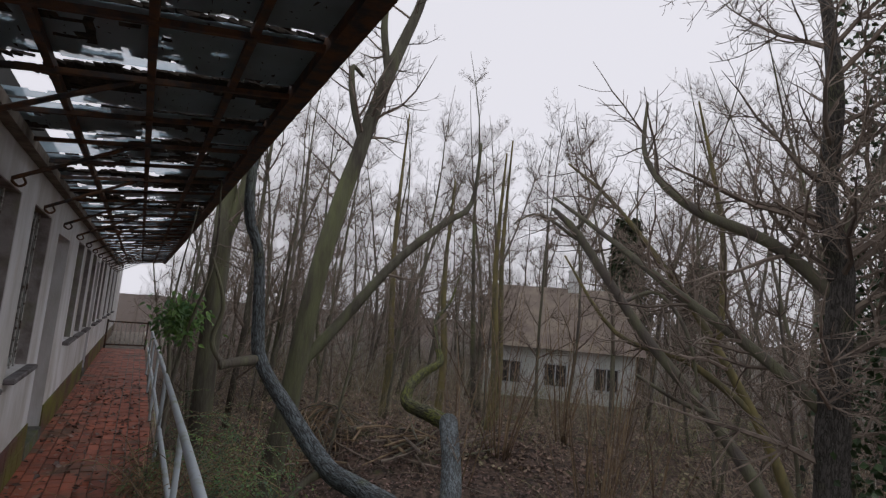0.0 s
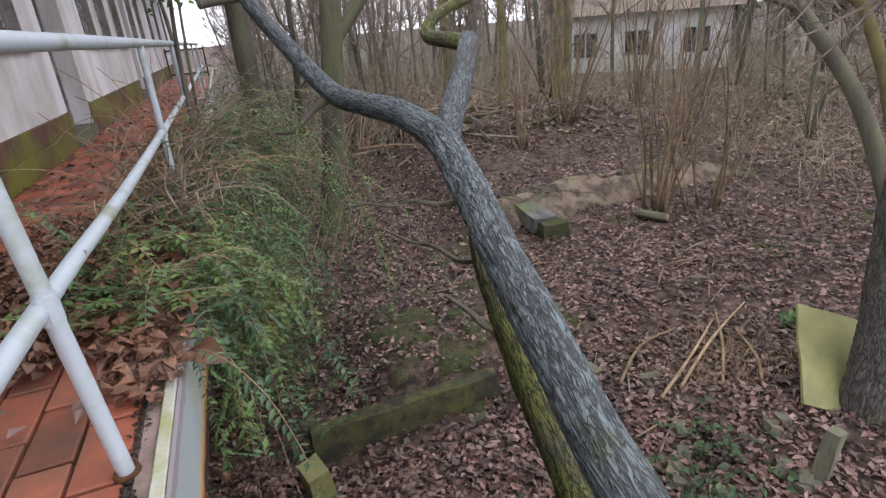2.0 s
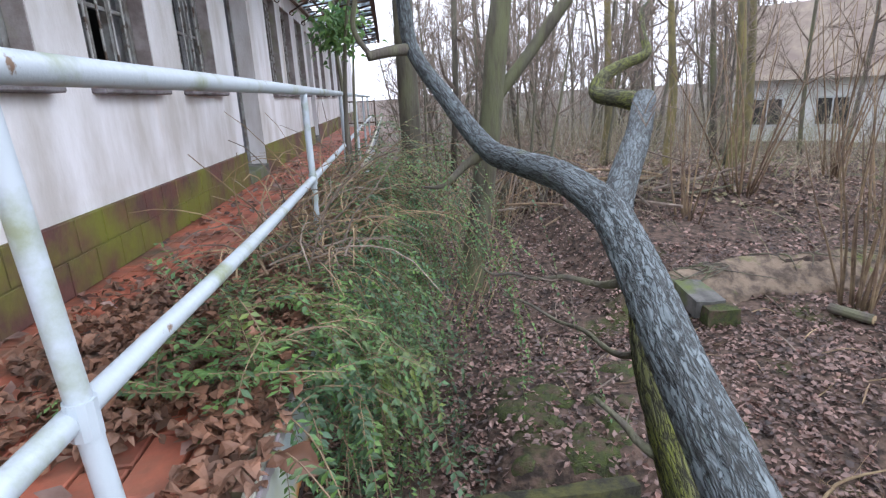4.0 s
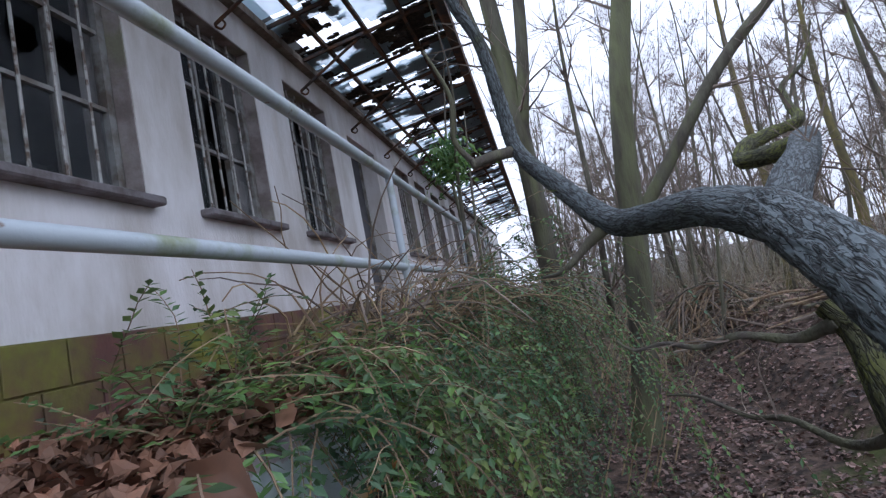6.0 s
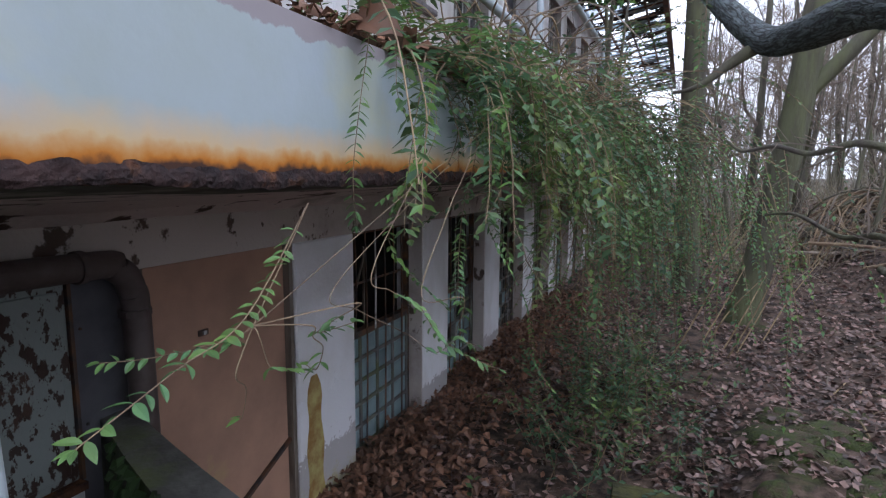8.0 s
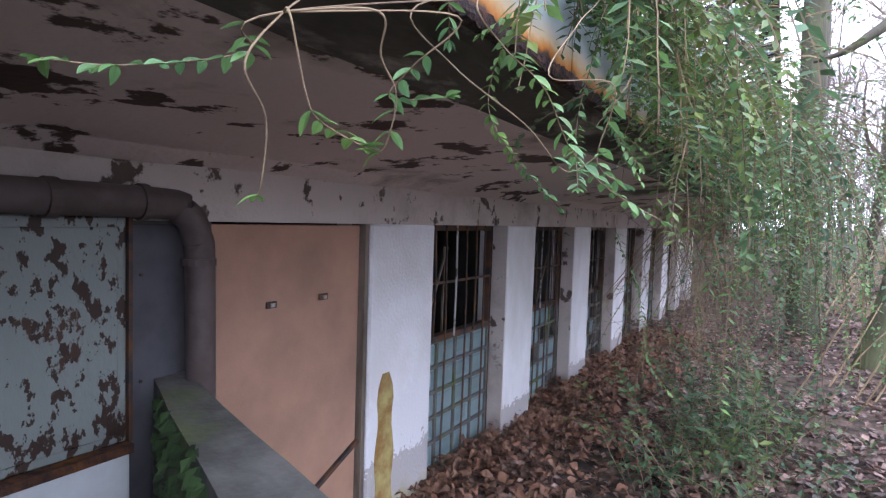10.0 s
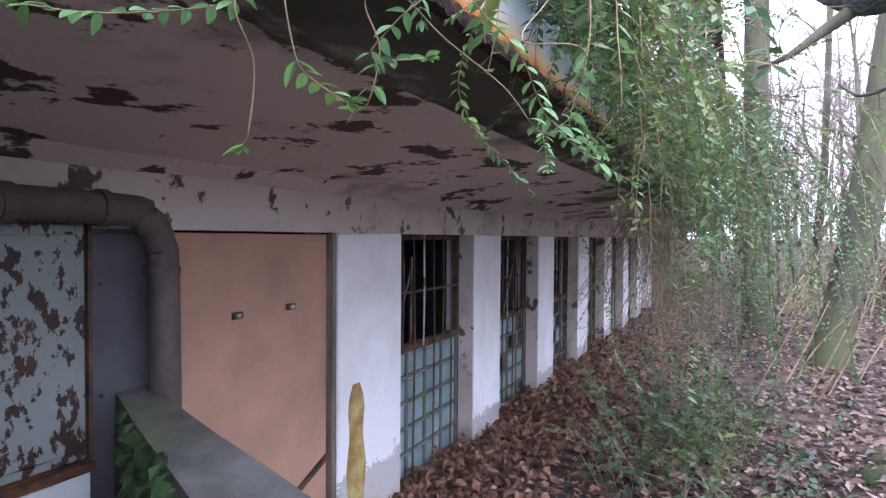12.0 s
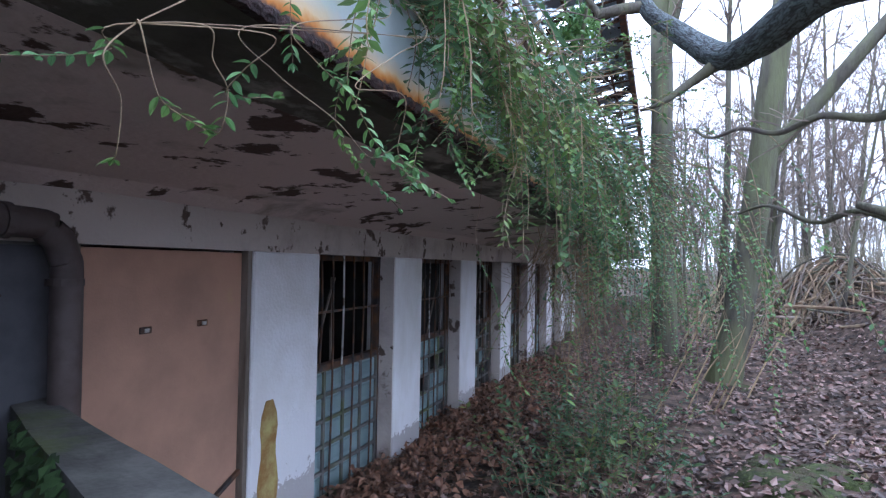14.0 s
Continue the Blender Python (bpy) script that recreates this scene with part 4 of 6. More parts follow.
def bark_mesh(points, seed, sides=64, steps=40):
    """A trunk with long furrowed plates of bark in relief; "bark_way" holds the way round and along it for the material."""
    line = spline(points, steps)
    v, f = [], []
    sweep(v, f, line, sides, 0.0, random.Random(seed))
    out, way = [], []
    along = 0.0
    for i, p in enumerate(line):
        if i:
            along += (Vector(p[:3]) - Vector(line[i - 1][:3])).length
        c = Vector(p[:3])
        for k in range(sides):
            q = Vector(v[i * sides + k])
            a = 2 * math.pi * k / sides
            w = Vector((p[3] * math.cos(a), p[3] * math.sin(a), along * 0.2 + seed))
            plate = min(1.0, 4.5 * abs(noise.noise(w * 30)) + 1.5 * abs(noise.noise(w * 55)))
            lump = noise.noise(Vector((math.cos(a), math.sin(a), along * 1.6 + seed)))
            out.append(tuple(q + (q - c).normalized() * p[3] * (0.15 * plate + 0.12 * lump - 0.12)))
            way.append((w.x, w.y, w.z))
    me = mesh_of("bark", out, f, True)
    at = me.attributes.new("bark_way", "FLOAT_VECTOR", "POINT")
    at.data.foreach_set("vector", [c for w in way for c in w])
    return me


def tree(name, label, points, material, limbs=(), crown=14, level=2, reach=2.0, seed=1, sides=10, thin=0.003, crown_lo=0.45, twig=None, steps=6, rough=0.08, ridged=False):
    """A trunk, its limbs, and a crown of branches and twigs."""
    rng = random.Random(seed)
    t = thing(name, label, "tree")
    tv, tf = [], []
    main = spline(points, steps)
    sweep(tv, tf, main, sides, rough, rng)
    part("trunk", bark_mesh(points, seed, 44, 30) if ridged else (tv, tf), material, t, smooth=True)
    cv, cf = [], []
    for limb in limbs:
        lv, lf = [], []
        ln = spline(limb, 5)
        sweep(lv, lf, ln, 8, rough, rng)
        part("limb", (lv, lf), BARK_DARK if ridged else material, t, smooth=True)
        sprout(cv, cf, ln, max(4, crown // 2), max(0, level - 1), rng, reach * 0.6, thin=thin, lo=0.2)
    if crown:
        sprout(cv, cf, main, crown, level, rng, reach, lo=crown_lo, thin=thin)
    if cf:
        part("crown", (cv, cf), twig or TWIG, t)
    return t


lean = thing("leaning_tree", "leaning tree with grey furrowed bark, one limb sawn off", "tree")
TRUNK = [(3.75, 2.0, -2.95, 0.17), (3.42, 2.28, -1.7, 0.14), (3.14, 2.66, -0.74, 0.122), (3.1, 2.97, -0.49, 0.114), (3.14, 3.43, -0.29, 0.109), (3.17, 3.92, -0.05, 0.106), (3.24, 4.52, 0.2, 0.106), (3.28, 4.95, 0.35, 0.108)]
part("trunk", bark_mesh(TRUNK, 3), BARK, lean, smooth=True)
LIMB = [(3.3, 4.85, 0.31, 0.108), (3.17, 5.4, 0.46, 0.094), (3.02, 6.0, 0.5, 0.092), (2.86, 6.42, 0.58, 0.085), (2.6, 6.9, 0.98, 0.075), (2.36, 7.36, 1.42, 0.068), (2.3, 7.45, 1.9, 0.06), (2.22, 7.4, 2.5, 0.055), (2.05, 7.3, 3.0, 0.05), (2.05, 7.4, 4.2, 0.04)]
part("limb", bark_mesh(LIMB, 7, 36, 22), BARK, lean, smooth=True)
STUB = [(3.3, 4.9, 0.33, 0.092), (3.62, 5.45, 0.54, 0.088), (3.98, 6.1, 0.7, 0.092), (4.28, 6.7, 0.86, 0.095), (4.33, 6.82, 0.88, 0.088)]
st = part("sawn_limb", bark_mesh(STUB, 9, 36, 18), BARK, lean, smooth=True)
CROOK = [(4.33, 6.75, 0.85, 0.085), (4.29, 7.2, 0.89, 0.082), (4.22, 7.62, 0.93, 0.078), (4.36, 7.9, 1.09, 0.07), (4.75, 8.3, 1.23, 0.062), (5.18, 8.63, 1.36, 0.055), (5.3, 9.0, 1.6, 0.045), (5.5, 9.46, 1.95, 0.035), (6.0, 9.9, 2.3, 0.022), (6.4, 10.3, 2.9, 0.01)]
crook = part("crooked_limb", bark_mesh(CROOK, 12, 20, 14), BARK_MOSS, lean, "mossy crooked limb", smooth=True)
kv, kf = [], []
sprout(kv, kf, spline(CROOK[4:], 5), 9, 2, random.Random(44), 1.5, thin=0.003)
part("twig_tangle", (kv, kf), TWIG, crook)
part("side_branch", tube((2.36, 7.36, 1.42, 0.055), (2.15, 7.3, 1.4, 0.05), (1.95, 7.25, 1.36, 0.045), sides=8), BARK_DARK, lean, smooth=True)
part("side_branch", tube((1.98, 7.27, 1.37, 0.03), (1.85, 7.2, 1.6, 0.025), (1.9, 7.1, 1.95, 0.02), (1.75, 7.1, 2.4, 0.012), sides=6), BARK_DARK, lean, smooth=True)
part("side_branch", tube((2.88, 6.4, 0.56, 0.05), (2.7, 6.45, 0.45, 0.035), (2.5, 6.4, 0.3, 0.02), (2.35, 6.5, 0.28, 0.01), sides=8), BARK_DARK, lean, smooth=True)
part("mossy_trunk", bark_mesh([(3.62, 3.1, -2.95, 0.13), (3.46, 3.5, -1.7, 0.11), (3.42, 4.1, -1.05, 0.1), (3.42, 4.6, -0.5, 0.09), (3.5, 4.95, -0.2, 0.075), (3.44, 5.05, -0.05, 0.06)], 5, 32, 24), BARK_MOSS, lean, "green mossy second stem", smooth=True)
part("side_branch", tube((3.44, 5.0, -0.12, 0.034), (3.34, 5.18, -0.19, 0.022), (3.15, 5.26, -0.15, 0.017), (3.0, 5.37, -0.19, 0.014), (2.85, 5.4, -0.15, 0.011), (2.72, 5.48, -0.17, 0.009), (2.64, 5.5, -0.11, 0.006), sides=8, rough=0.25), BARK_DARK, lean, smooth=True)
part("side_branch", tube((3.4, 4.3, -0.85, 0.036), (3.28, 4.4, -0.79, 0.026), (3.2, 4.46, -0.69, 0.02), (3.1, 4.6, -0.62, 0.013), sides=8, rough=0.25), BARK_DARK, lean, smooth=True)
part("side_branch", tube((3.5, 4.8, -0.5, 0.03), (3.42, 5.1, -0.63, 0.02), (3.3, 5.35, -0.57, 0.016), (3.2, 5.6, -0.6, 0.013), (3.02, 5.72, -0.5, 0.01), (2.9, 5.95, -0.52, 0.006), sides=8, rough=0.25), BARK_DARK, lean, smooth=True)
lv, lf = [], []
rg = random.Random(4)
for src in ([(3.3, 5.2, -0.17, 0.02), (2.7, 5.5, -0.15, 0.01)], [(3.4, 5.2, -0.6, 0.02), (2.95, 5.9, -0.52, 0.01)]):
    sprout(lv, lf, spline(src, 6), 6, 1, rg, 0.4, thin=0.0018)
for src in (LIMB[6:], STUB):
    sprout(lv, lf, spline(src, 5), 7, 1, rg, 0.7, thin=0.002)
part("crown", (lv, lf), TWIG, lean)

tree("green_barked_tree", "tall tree with green algae on its bark, leaning over the hollow", [(3.4, 12.0, -2.7, 0.27), (3.62, 12.0, -1.5, 0.225), (3.9, 12.0, 0.4, 0.21), (4.2, 12.0, 2.9, 0.19), (4.72, 12.0, 5.2, 0.165), (5.25, 12.0, 7.2, 0.14), (5.9, 12.1, 9.2, 0.1), (6.3, 12.2, 11.5, 0.05)], GREEN_BARK,
     limbs=[[(4.0, 12.0, 0.9, 0.12), (4.6, 12.0, 1.6, 0.11), (5.8, 12.0, 3.1, 0.1), (6.9, 12.0, 4.1, 0.08), (7.6, 12.1, 4.7, 0.06), (7.8, 12.2, 6.2, 0.03)], [(4.8, 12, 5.4, 0.09), (4.5, 12, 6.3, 0.08), (4.4, 12, 7.0, 0.06), (4.7, 12.1, 6.9, 0.03)], [(5.2, 12, 7.1, 0.09), (5.1, 12.3, 8.6, 0.08), (5.4, 12.5, 11, 0.04)]], crown=18, level=2, reach=2.6, seed=3, crown_lo=0.5)
tree("green_barked_tree", "tall tree with green bark close to the building", [(2.6, 13.4, -2.7, 0.24), (2.52, 13.4, 0.5, 0.21), (2.5, 13.4, 3.5, 0.19), (2.4, 13.4, 6.5, 0.16), (2.3, 13.4, 10, 0.08)], GREEN_BARK,
     limbs=[[(2.5, 13.4, 3.0, 0.13), (2.9, 13.2, 5, 0.12), (3.2, 13.2, 8, 0.09), (3.3, 13, 11, 0.04)], [(2.5, 13.4, 4.0, 0.1), (2.0, 13.2, 5.6, 0.09), (1.7, 13.2, 8, 0.05)]], crown=12, level=2, reach=2.2, seed=5)
ivy_tree = tree("ivy_clad_tree", "large bare tree with dark ivy climbing its limbs", [(6.9, 4.0, -2.7, 0.26), (7.2, 4.25, -1.5, 0.2), (7.4, 4.45, -0.3, 0.17), (7.3, 4.4, 1.4, 0.14), (7.05, 4.2, 2.7, 0.11), (6.9, 4.25, 3.4, 0.09), (6.75, 4.1, 4.6, 0.07), (6.5, 4.2, 6.5, 0.03)], BARK_BROWN,
     limbs=[[(7.1, 4.25, 2.5, 0.072), (6.6, 4.6, 3.0, 0.060), (6.0, 5.1, 3.35, 0.048), (5.8, 5.5, 3.9, 0.030), (5.9, 5.6, 4.6, 0.018)], [(7.35, 4.4, 1.3, 0.072), (6.9, 4.9, 1.9, 0.060), (6.5, 5.6, 2.5, 0.051), (6.2, 6.3, 3.1, 0.036), (5.8, 7.0, 3.7, 0.018)],
            [(7.0, 4.2, 3.0, 0.060), (7.4, 3.9, 4.2, 0.048), (7.5, 3.9, 6, 0.030)], [(7.3, 4.4, 1.9, 0.054), (7.7, 4.1, 2.4, 0.054), (8.0, 3.9, 3.6, 0.042), (8.0, 4, 5.5, 0.024)]], crown=30, level=2, reach=2.6, seed=8, crown_lo=0.38, ridged=True)
iv, jf = [], []
rg = random.Random(31)
for k in range(5200):
    z = rg.uniform(0.2, 7.5)
    wgt = 0.25 + 0.4 * noise.noise((z * 0.9, 0, 3)) ** 2
    ang, rad = rg.uniform(0, 6.28), 0.28 + rg.random() * (0.35 + wgt)
    p = Vector((8.1 + 0.1 * z - 0.25 * math.sin(z), 4.05 + math.sin(ang) * rad, z)) + Vector((math.cos(ang) * rad, 0, 0))
    leaf_quad(iv, jf, p, Vector((rg.gauss(0, 1), rg.gauss(0, 1), -0.6)), Vector((math.cos(ang), math.sin(ang), 0.6)), 0.085, 0.08)
part("ivy", (iv, jf), LEAF_IVY, ivy_tree, "dense dark ivy leaves")
part("ivy_stem", tube((8.0, 4.0, -2.6, 0.2), (8.1, 4.05, 0.5, 0.18), (8.6, 4.05, 5, 0.12), (8.8, 4.05, 8, 0.06)), BARK_DARK, ivy_tree, smooth=True)
tree("forked_tree", "slanting dark tree that ends in a fork of thin branches", [(9.6, 5.4, -2.4, 0.116), (9.3, 6.1, -0.4, 0.102), (8.9, 6.9, 0.9, 0.088), (8.4, 7.6, 1.9, 0.082), (7.9, 8.1, 2.9, 0.075), (7.45, 8.4, 3.64, 0.068), (7.1, 8.6, 4.0, 0.034)], BARK_DARK,
     limbs=[[(7.45, 8.4, 3.64, 0.041), (7.6, 8.2, 4.0, 0.034), (7.9, 8.2, 4.6, 0.020)], [(7.5, 8.4, 3.5, 0.034), (7.0, 8.8, 3.9, 0.027), (6.6, 9.0, 3.7, 0.014)], [(8.9, 6.9, 0.9, 0.041), (8.3, 7.0, 1.1, 0.034), (7.8, 7.3, 1.4, 0.024)], [(8.1, 7.9, 2.5, 0.034), (8.7, 7.7, 2.7, 0.034), (9.1, 7.4, 2.0, 0.031), (9.3, 7.3, 0.8, 0.020)]], crown=14, level=2, reach=1.7, seed=12, crown_lo=0.5)
tree("spreading_tree", "spreading tree with mossy yellow-green limbs", [(10.6, 6.0, -2.3, 0.11), (10.3, 6.6, 0.0, 0.085), (9.9, 7.4, 1.8, 0.068), (9.5, 8.2, 3.2, 0.056), (9.0, 9.2, 4.6, 0.04), (8.6, 10.0, 5.4, 0.02)], YELLOW_BARK,
     limbs=[[(10.2, 6.9, 0.8, 0.068), (9.4, 7.6, 1.6, 0.054), (8.7, 8.6, 2.0, 0.041), (8.3, 9.6, 3.4, 0.020)], [(9.9, 7.4, 2.0, 0.061), (10.2, 7.6, 4, 0.048), (10, 8, 6.5, 0.020)]], crown=24, level=2, reach=2.8, seed=15, crown_lo=0.35)


def fan_shrub(x, y, n, h, seed):
    s = thing("hazel_shrub", "bare shrub of many thin upright brown stems", "shrub", "shrubs of the bank")
    r = random.Random(seed)
    z = lie(x, y) - 0.08
    tv, tf = [], []
    for k in range(n):
        a, o = r.uniform(0, 6.28), r.uniform(0.04, 0.3)
        ln = wander((x + o * math.cos(a), y + o * math.sin(a), z), (0.42 * math.cos(a) * r.random(), 0.42 * math.sin(a) * r.random(), 1), h * r.uniform(0.6, 1.1), r.uniform(0.014, 0.03), 0.005, 8, 0.045, r)
        v, f = [], []
        sweep(v, f, ln, 6)
        part("stem", (v, f), STEM, s, smooth=True)
        sprout(tv, tf, ln, 6, 1, r, 0.9, spread=0.7, lo=0.4, thin=0.002)
    part("crown", (tv, tf), TWIG, s)
    return s


fan_shrub(8.75, 9.0, 16, 4.2, 1)
fan_shrub(9.5, 8.6, 10, 3.2, 2)
fan_shrub(8.0, 12.5, 9, 3.6, 3)
fan_shrub(11.5, 11.5, 12, 4.0, 4)
fan_shrub(9.8, 13.4, 15, 4.6, 5)
fan_shrub(12.6, 14.2, 14, 5.0, 6)

for k, (x, y, h) in enumerate(((10.6, 15.2, 5.0), (9.4, 16.2, 4.5), (12.4, 17.5, 6.0), (8.4, 18.0, 6.0))):
    z = lie(x, y) - 0.1
    tree("lichened_tree", "slim tree with yellow lichen on its bark", [(x, y, z, 0.13), (x + 0.1, y, z + 2, 0.115), (x - 0.05, y + 0.1, z + h, 0.08), (x, y, z + h * 1.7, 0.03)], YELLOW_BARK, crown=9, level=2, reach=1.7, seed=60 + k, sides=8)


def sapling(seed, h, r0, label, material):
    rng = random.Random(seed)
    t = tagged(new("young_tree"), label, "tree", "young trees of the wood")
    ln = wander((0, 0, -0.1), (rng.gauss(0, 0.08), rng.gauss(0, 0.08), 1), h, r0, 0.006, 10, 0.05, rng, 0.02)
    v, f = [], []
    sweep(v, f, ln, 6)
    part("trunk", (v, f), material, t, smooth=True)
    cv, cf = [], []
    sprout(cv, cf, ln, 20, 2, rng, min(h * 0.3, 2.4), spread=0.85, up=0.13, lo=0.15, thin=0.0026)
    part("crown", (cv, cf), TWIG, t)
    return t


PROTOS = [sapling(100 + k, h, r, lab, m) for k, (h, r, lab, m) in enumerate((
    (8.5, 0.05, "slim bare young tree with fine brown twigs", BARK_DARK), (11.5, 0.08, "tall bare young tree with upright twigs", BARK_DARK), (5.0, 0.035, "thin bare sapling in the undergrowth", TWIG),
    (12.5, 0.095, "tall bare tree with greenish bark", GREEN_BARK), (4.0, 0.03, "low bare sapling with many twigs", TWIG), (10.0, 0.062, "bare young tree with crooked twigs", BARK_DARK)))]


def plant_wood():
    r = random.Random(77)
    spots = []
    tries = 0
    while len(spots) < 195 and tries < 9000:
        tries += 1
        x, y = r.uniform(2.2, 34), r.uniform(3.0, 46)
        dist = math.hypot(x - 2.2, y - 1.8)
        clear = (x < 7.6 and y < 13.0) or dist < 9.0 or (y < 7 and x < 9) or (5 < x < 13 and 7 < y < 14.5)
        house = 14.5 < x < 30 and abs((y - 24.5) + 0.84 * (x - 17)) < 3.5
        if clear or (house and dist > 20):
            continue
        if any((x - a) ** 2 + (y - b) ** 2 < (0.5 + 0.012 * dist) ** 2 for a, b in spots):
            continue
        spots.append((x, y))
    for k, (x, y) in enumerate(spots):
        far = math.hypot(x - 2, y - 2) > 18
        i = k if k < len(PROTOS) else r.choice((0, 1, 3, 5, 1, 5)) if far else r.choice((0, 2, 4, 5, 0, 4, 1))
        sc = r.uniform(0.8, 1.3) * (1.12 if far else 1)
        m = Matrix.LocRotScale((x, y, lie(x, y)), Euler((r.gauss(0, 0.07), r.gauss(0, 0.07), r.uniform(0, 6.28))), (sc, sc, sc))
        if k < len(PROTOS):
            PROTOS[k].matrix_basis = m
        else:
            copy_thing(PROTOS[i % len(PROTOS)], m @ Matrix.Diagonal((1 / PROTOS[i % len(PROTOS)].scale[0],) * 3 + (1,)))


plant_wood()


def undergrowth():
    """Dry arching brambles and canes across the floor of the wood."""
    r = random.Random(5)
    v, f = [], []
    n = 0
    while n < 3800:
        x, y = r.uniform(2.4, 24), r.uniform(7.5, 34)
        if (x < 8.2 and y < 10.8) or (x < 11 and y < 13.5 and r.random() < 0.9) or (x < 5.5 and y < 13):
            continue
        n += 1
        ln = wander((x, y, lie(x, y) - 0.03), (r.gauss(0, 0.5), r.gauss(0, 0.5), 1), r.uniform(0.7, 2.0) + (0.7 * r.random() if y > 14 else 0), 0.006, 0.0025, 6, 0.16, r, -0.07)
        sweep(v, f, ln, 3)
        if r.random() < 0.6:
            sprout(v, f, ln, 4, 0, r, 0.5, lo=0.2, thin=0.002)
    o = place("undergrowth", (v, f), CANE)
    tagged(o, "tangle of dry brown canes on the floor of the wood", "undergrowth", kind="stuff")


undergrowth()


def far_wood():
    """The thin grey stems of the wood far behind, with distance haze in their colour."""
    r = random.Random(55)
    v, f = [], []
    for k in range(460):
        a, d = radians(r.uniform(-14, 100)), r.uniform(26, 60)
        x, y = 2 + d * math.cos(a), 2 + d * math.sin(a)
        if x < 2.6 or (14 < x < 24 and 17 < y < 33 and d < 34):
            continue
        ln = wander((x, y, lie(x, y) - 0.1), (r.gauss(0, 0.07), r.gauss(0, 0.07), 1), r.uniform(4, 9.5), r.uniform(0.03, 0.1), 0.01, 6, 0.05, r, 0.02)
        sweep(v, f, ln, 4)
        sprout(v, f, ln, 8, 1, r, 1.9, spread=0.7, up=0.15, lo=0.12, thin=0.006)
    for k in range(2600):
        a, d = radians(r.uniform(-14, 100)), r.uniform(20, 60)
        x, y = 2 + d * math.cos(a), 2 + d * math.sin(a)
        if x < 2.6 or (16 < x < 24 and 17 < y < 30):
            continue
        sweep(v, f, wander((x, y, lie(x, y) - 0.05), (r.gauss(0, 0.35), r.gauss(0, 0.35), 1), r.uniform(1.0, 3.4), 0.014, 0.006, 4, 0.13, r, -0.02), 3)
    tagged(place("far_wood", (v, f), HAZED_TWIG), "bare stems of the wood in the distance, haze in their pale grey-brown", "trees", kind="stuff")


far_wood()


def brush_pile(x, y, n, w, seed):
    h = thing("brushwood_pile", "heap of cut grey-brown branches lying on leaves", "branches")
    r = random.Random(seed)
    for k in range(n):
        a = r.uniform(-0.7, 0.7) + (0.4 if k % 3 else 1.6)
        cx, cy = x + r.gauss(0, w * 0.4), y + r.gauss(0, w * 0.3)
        z = lie(cx, cy) + abs(r.gauss(0, 0.16)) + 0.03
        ln = r.uniform(0.6, 1.5)
        d = Vector((math.cos(a), math.sin(a), r.gauss(0, 0.15))) * ln
        part("branch", tube((cx - d.x, cy - d.y, z - d.z * 0.3, r.uniform(0.012, 0.045)), (cx, cy, z + r.gauss(0, 0.05), 0.03), (cx + d.x, cy + d.y, z + d.z, 0.012), sides=6, steps=3), r.choice((BARK_DARK, TWIG, STEM)), h)


brush_pile(7.4, 14.2, 34, 2.0, 9)


def brush_mound(x, y, n, w, h, seed):
    m = thing("brushwood_mound", "rounded mound of grey interlaced cut branches", "branches")
    r = random.Random(seed)
    for k in range(n):
        a = r.uniform(0, math.pi)
        o = r.gauss(0, 0.32) * w
        c, s = math.cos(a), math.sin(a)
        top = h * math.exp(-(o / w) ** 2 * 2.2) * r.uniform(0.35, 1.05)
        half = w * r.uniform(0.55, 1.0)
        pts = []
        for t in (-1.0, -0.5, 0.0, 0.45, 0.9):
            px, py = x + c * half * t - s * o + r.gauss(0, 0.06), y + s * half * t + c * o + r.gauss(0, 0.06)
            pts.append((px, py, lie(px, py) + 0.02 + top * (1 - abs(t) ** 1.7) + r.gauss(0, 0.03), 0.006 + r.random() * 0.022 * (1 - 0.5 * abs(t))))
        part("branch", tube(*pts, sides=5, steps=2), r.choice((BARK_DARK, TWIG, STEM, STEM)), m)


brush_mound(5.6, 16.2, 130, 1.7, 1.15, 10)
rp = random.Random(61)
for k in range(7):
    bx, by = 3.0 + 0.14 * k + rp.gauss(0, 0.05), 14.7 + rp.gauss(0, 0.15)
    pl = thing("leaning_stick", "pale peeled stick leaning among the leaves", "stick", "sticks leaning by the green tree")
    part("wood", tube((bx, by, lie(bx, by) - 0.05, 0.017), (bx + 0.45, by + 0.6, lie(bx, by) + 0.75, 0.015), (bx + 0.75 + rp.gauss(0, 0.1), by + 1.0, lie(bx, by) + 1.3 + rp.gauss(0, 0.2), 0.011), sides=6, steps=3), STRAW, pl, smooth=True)



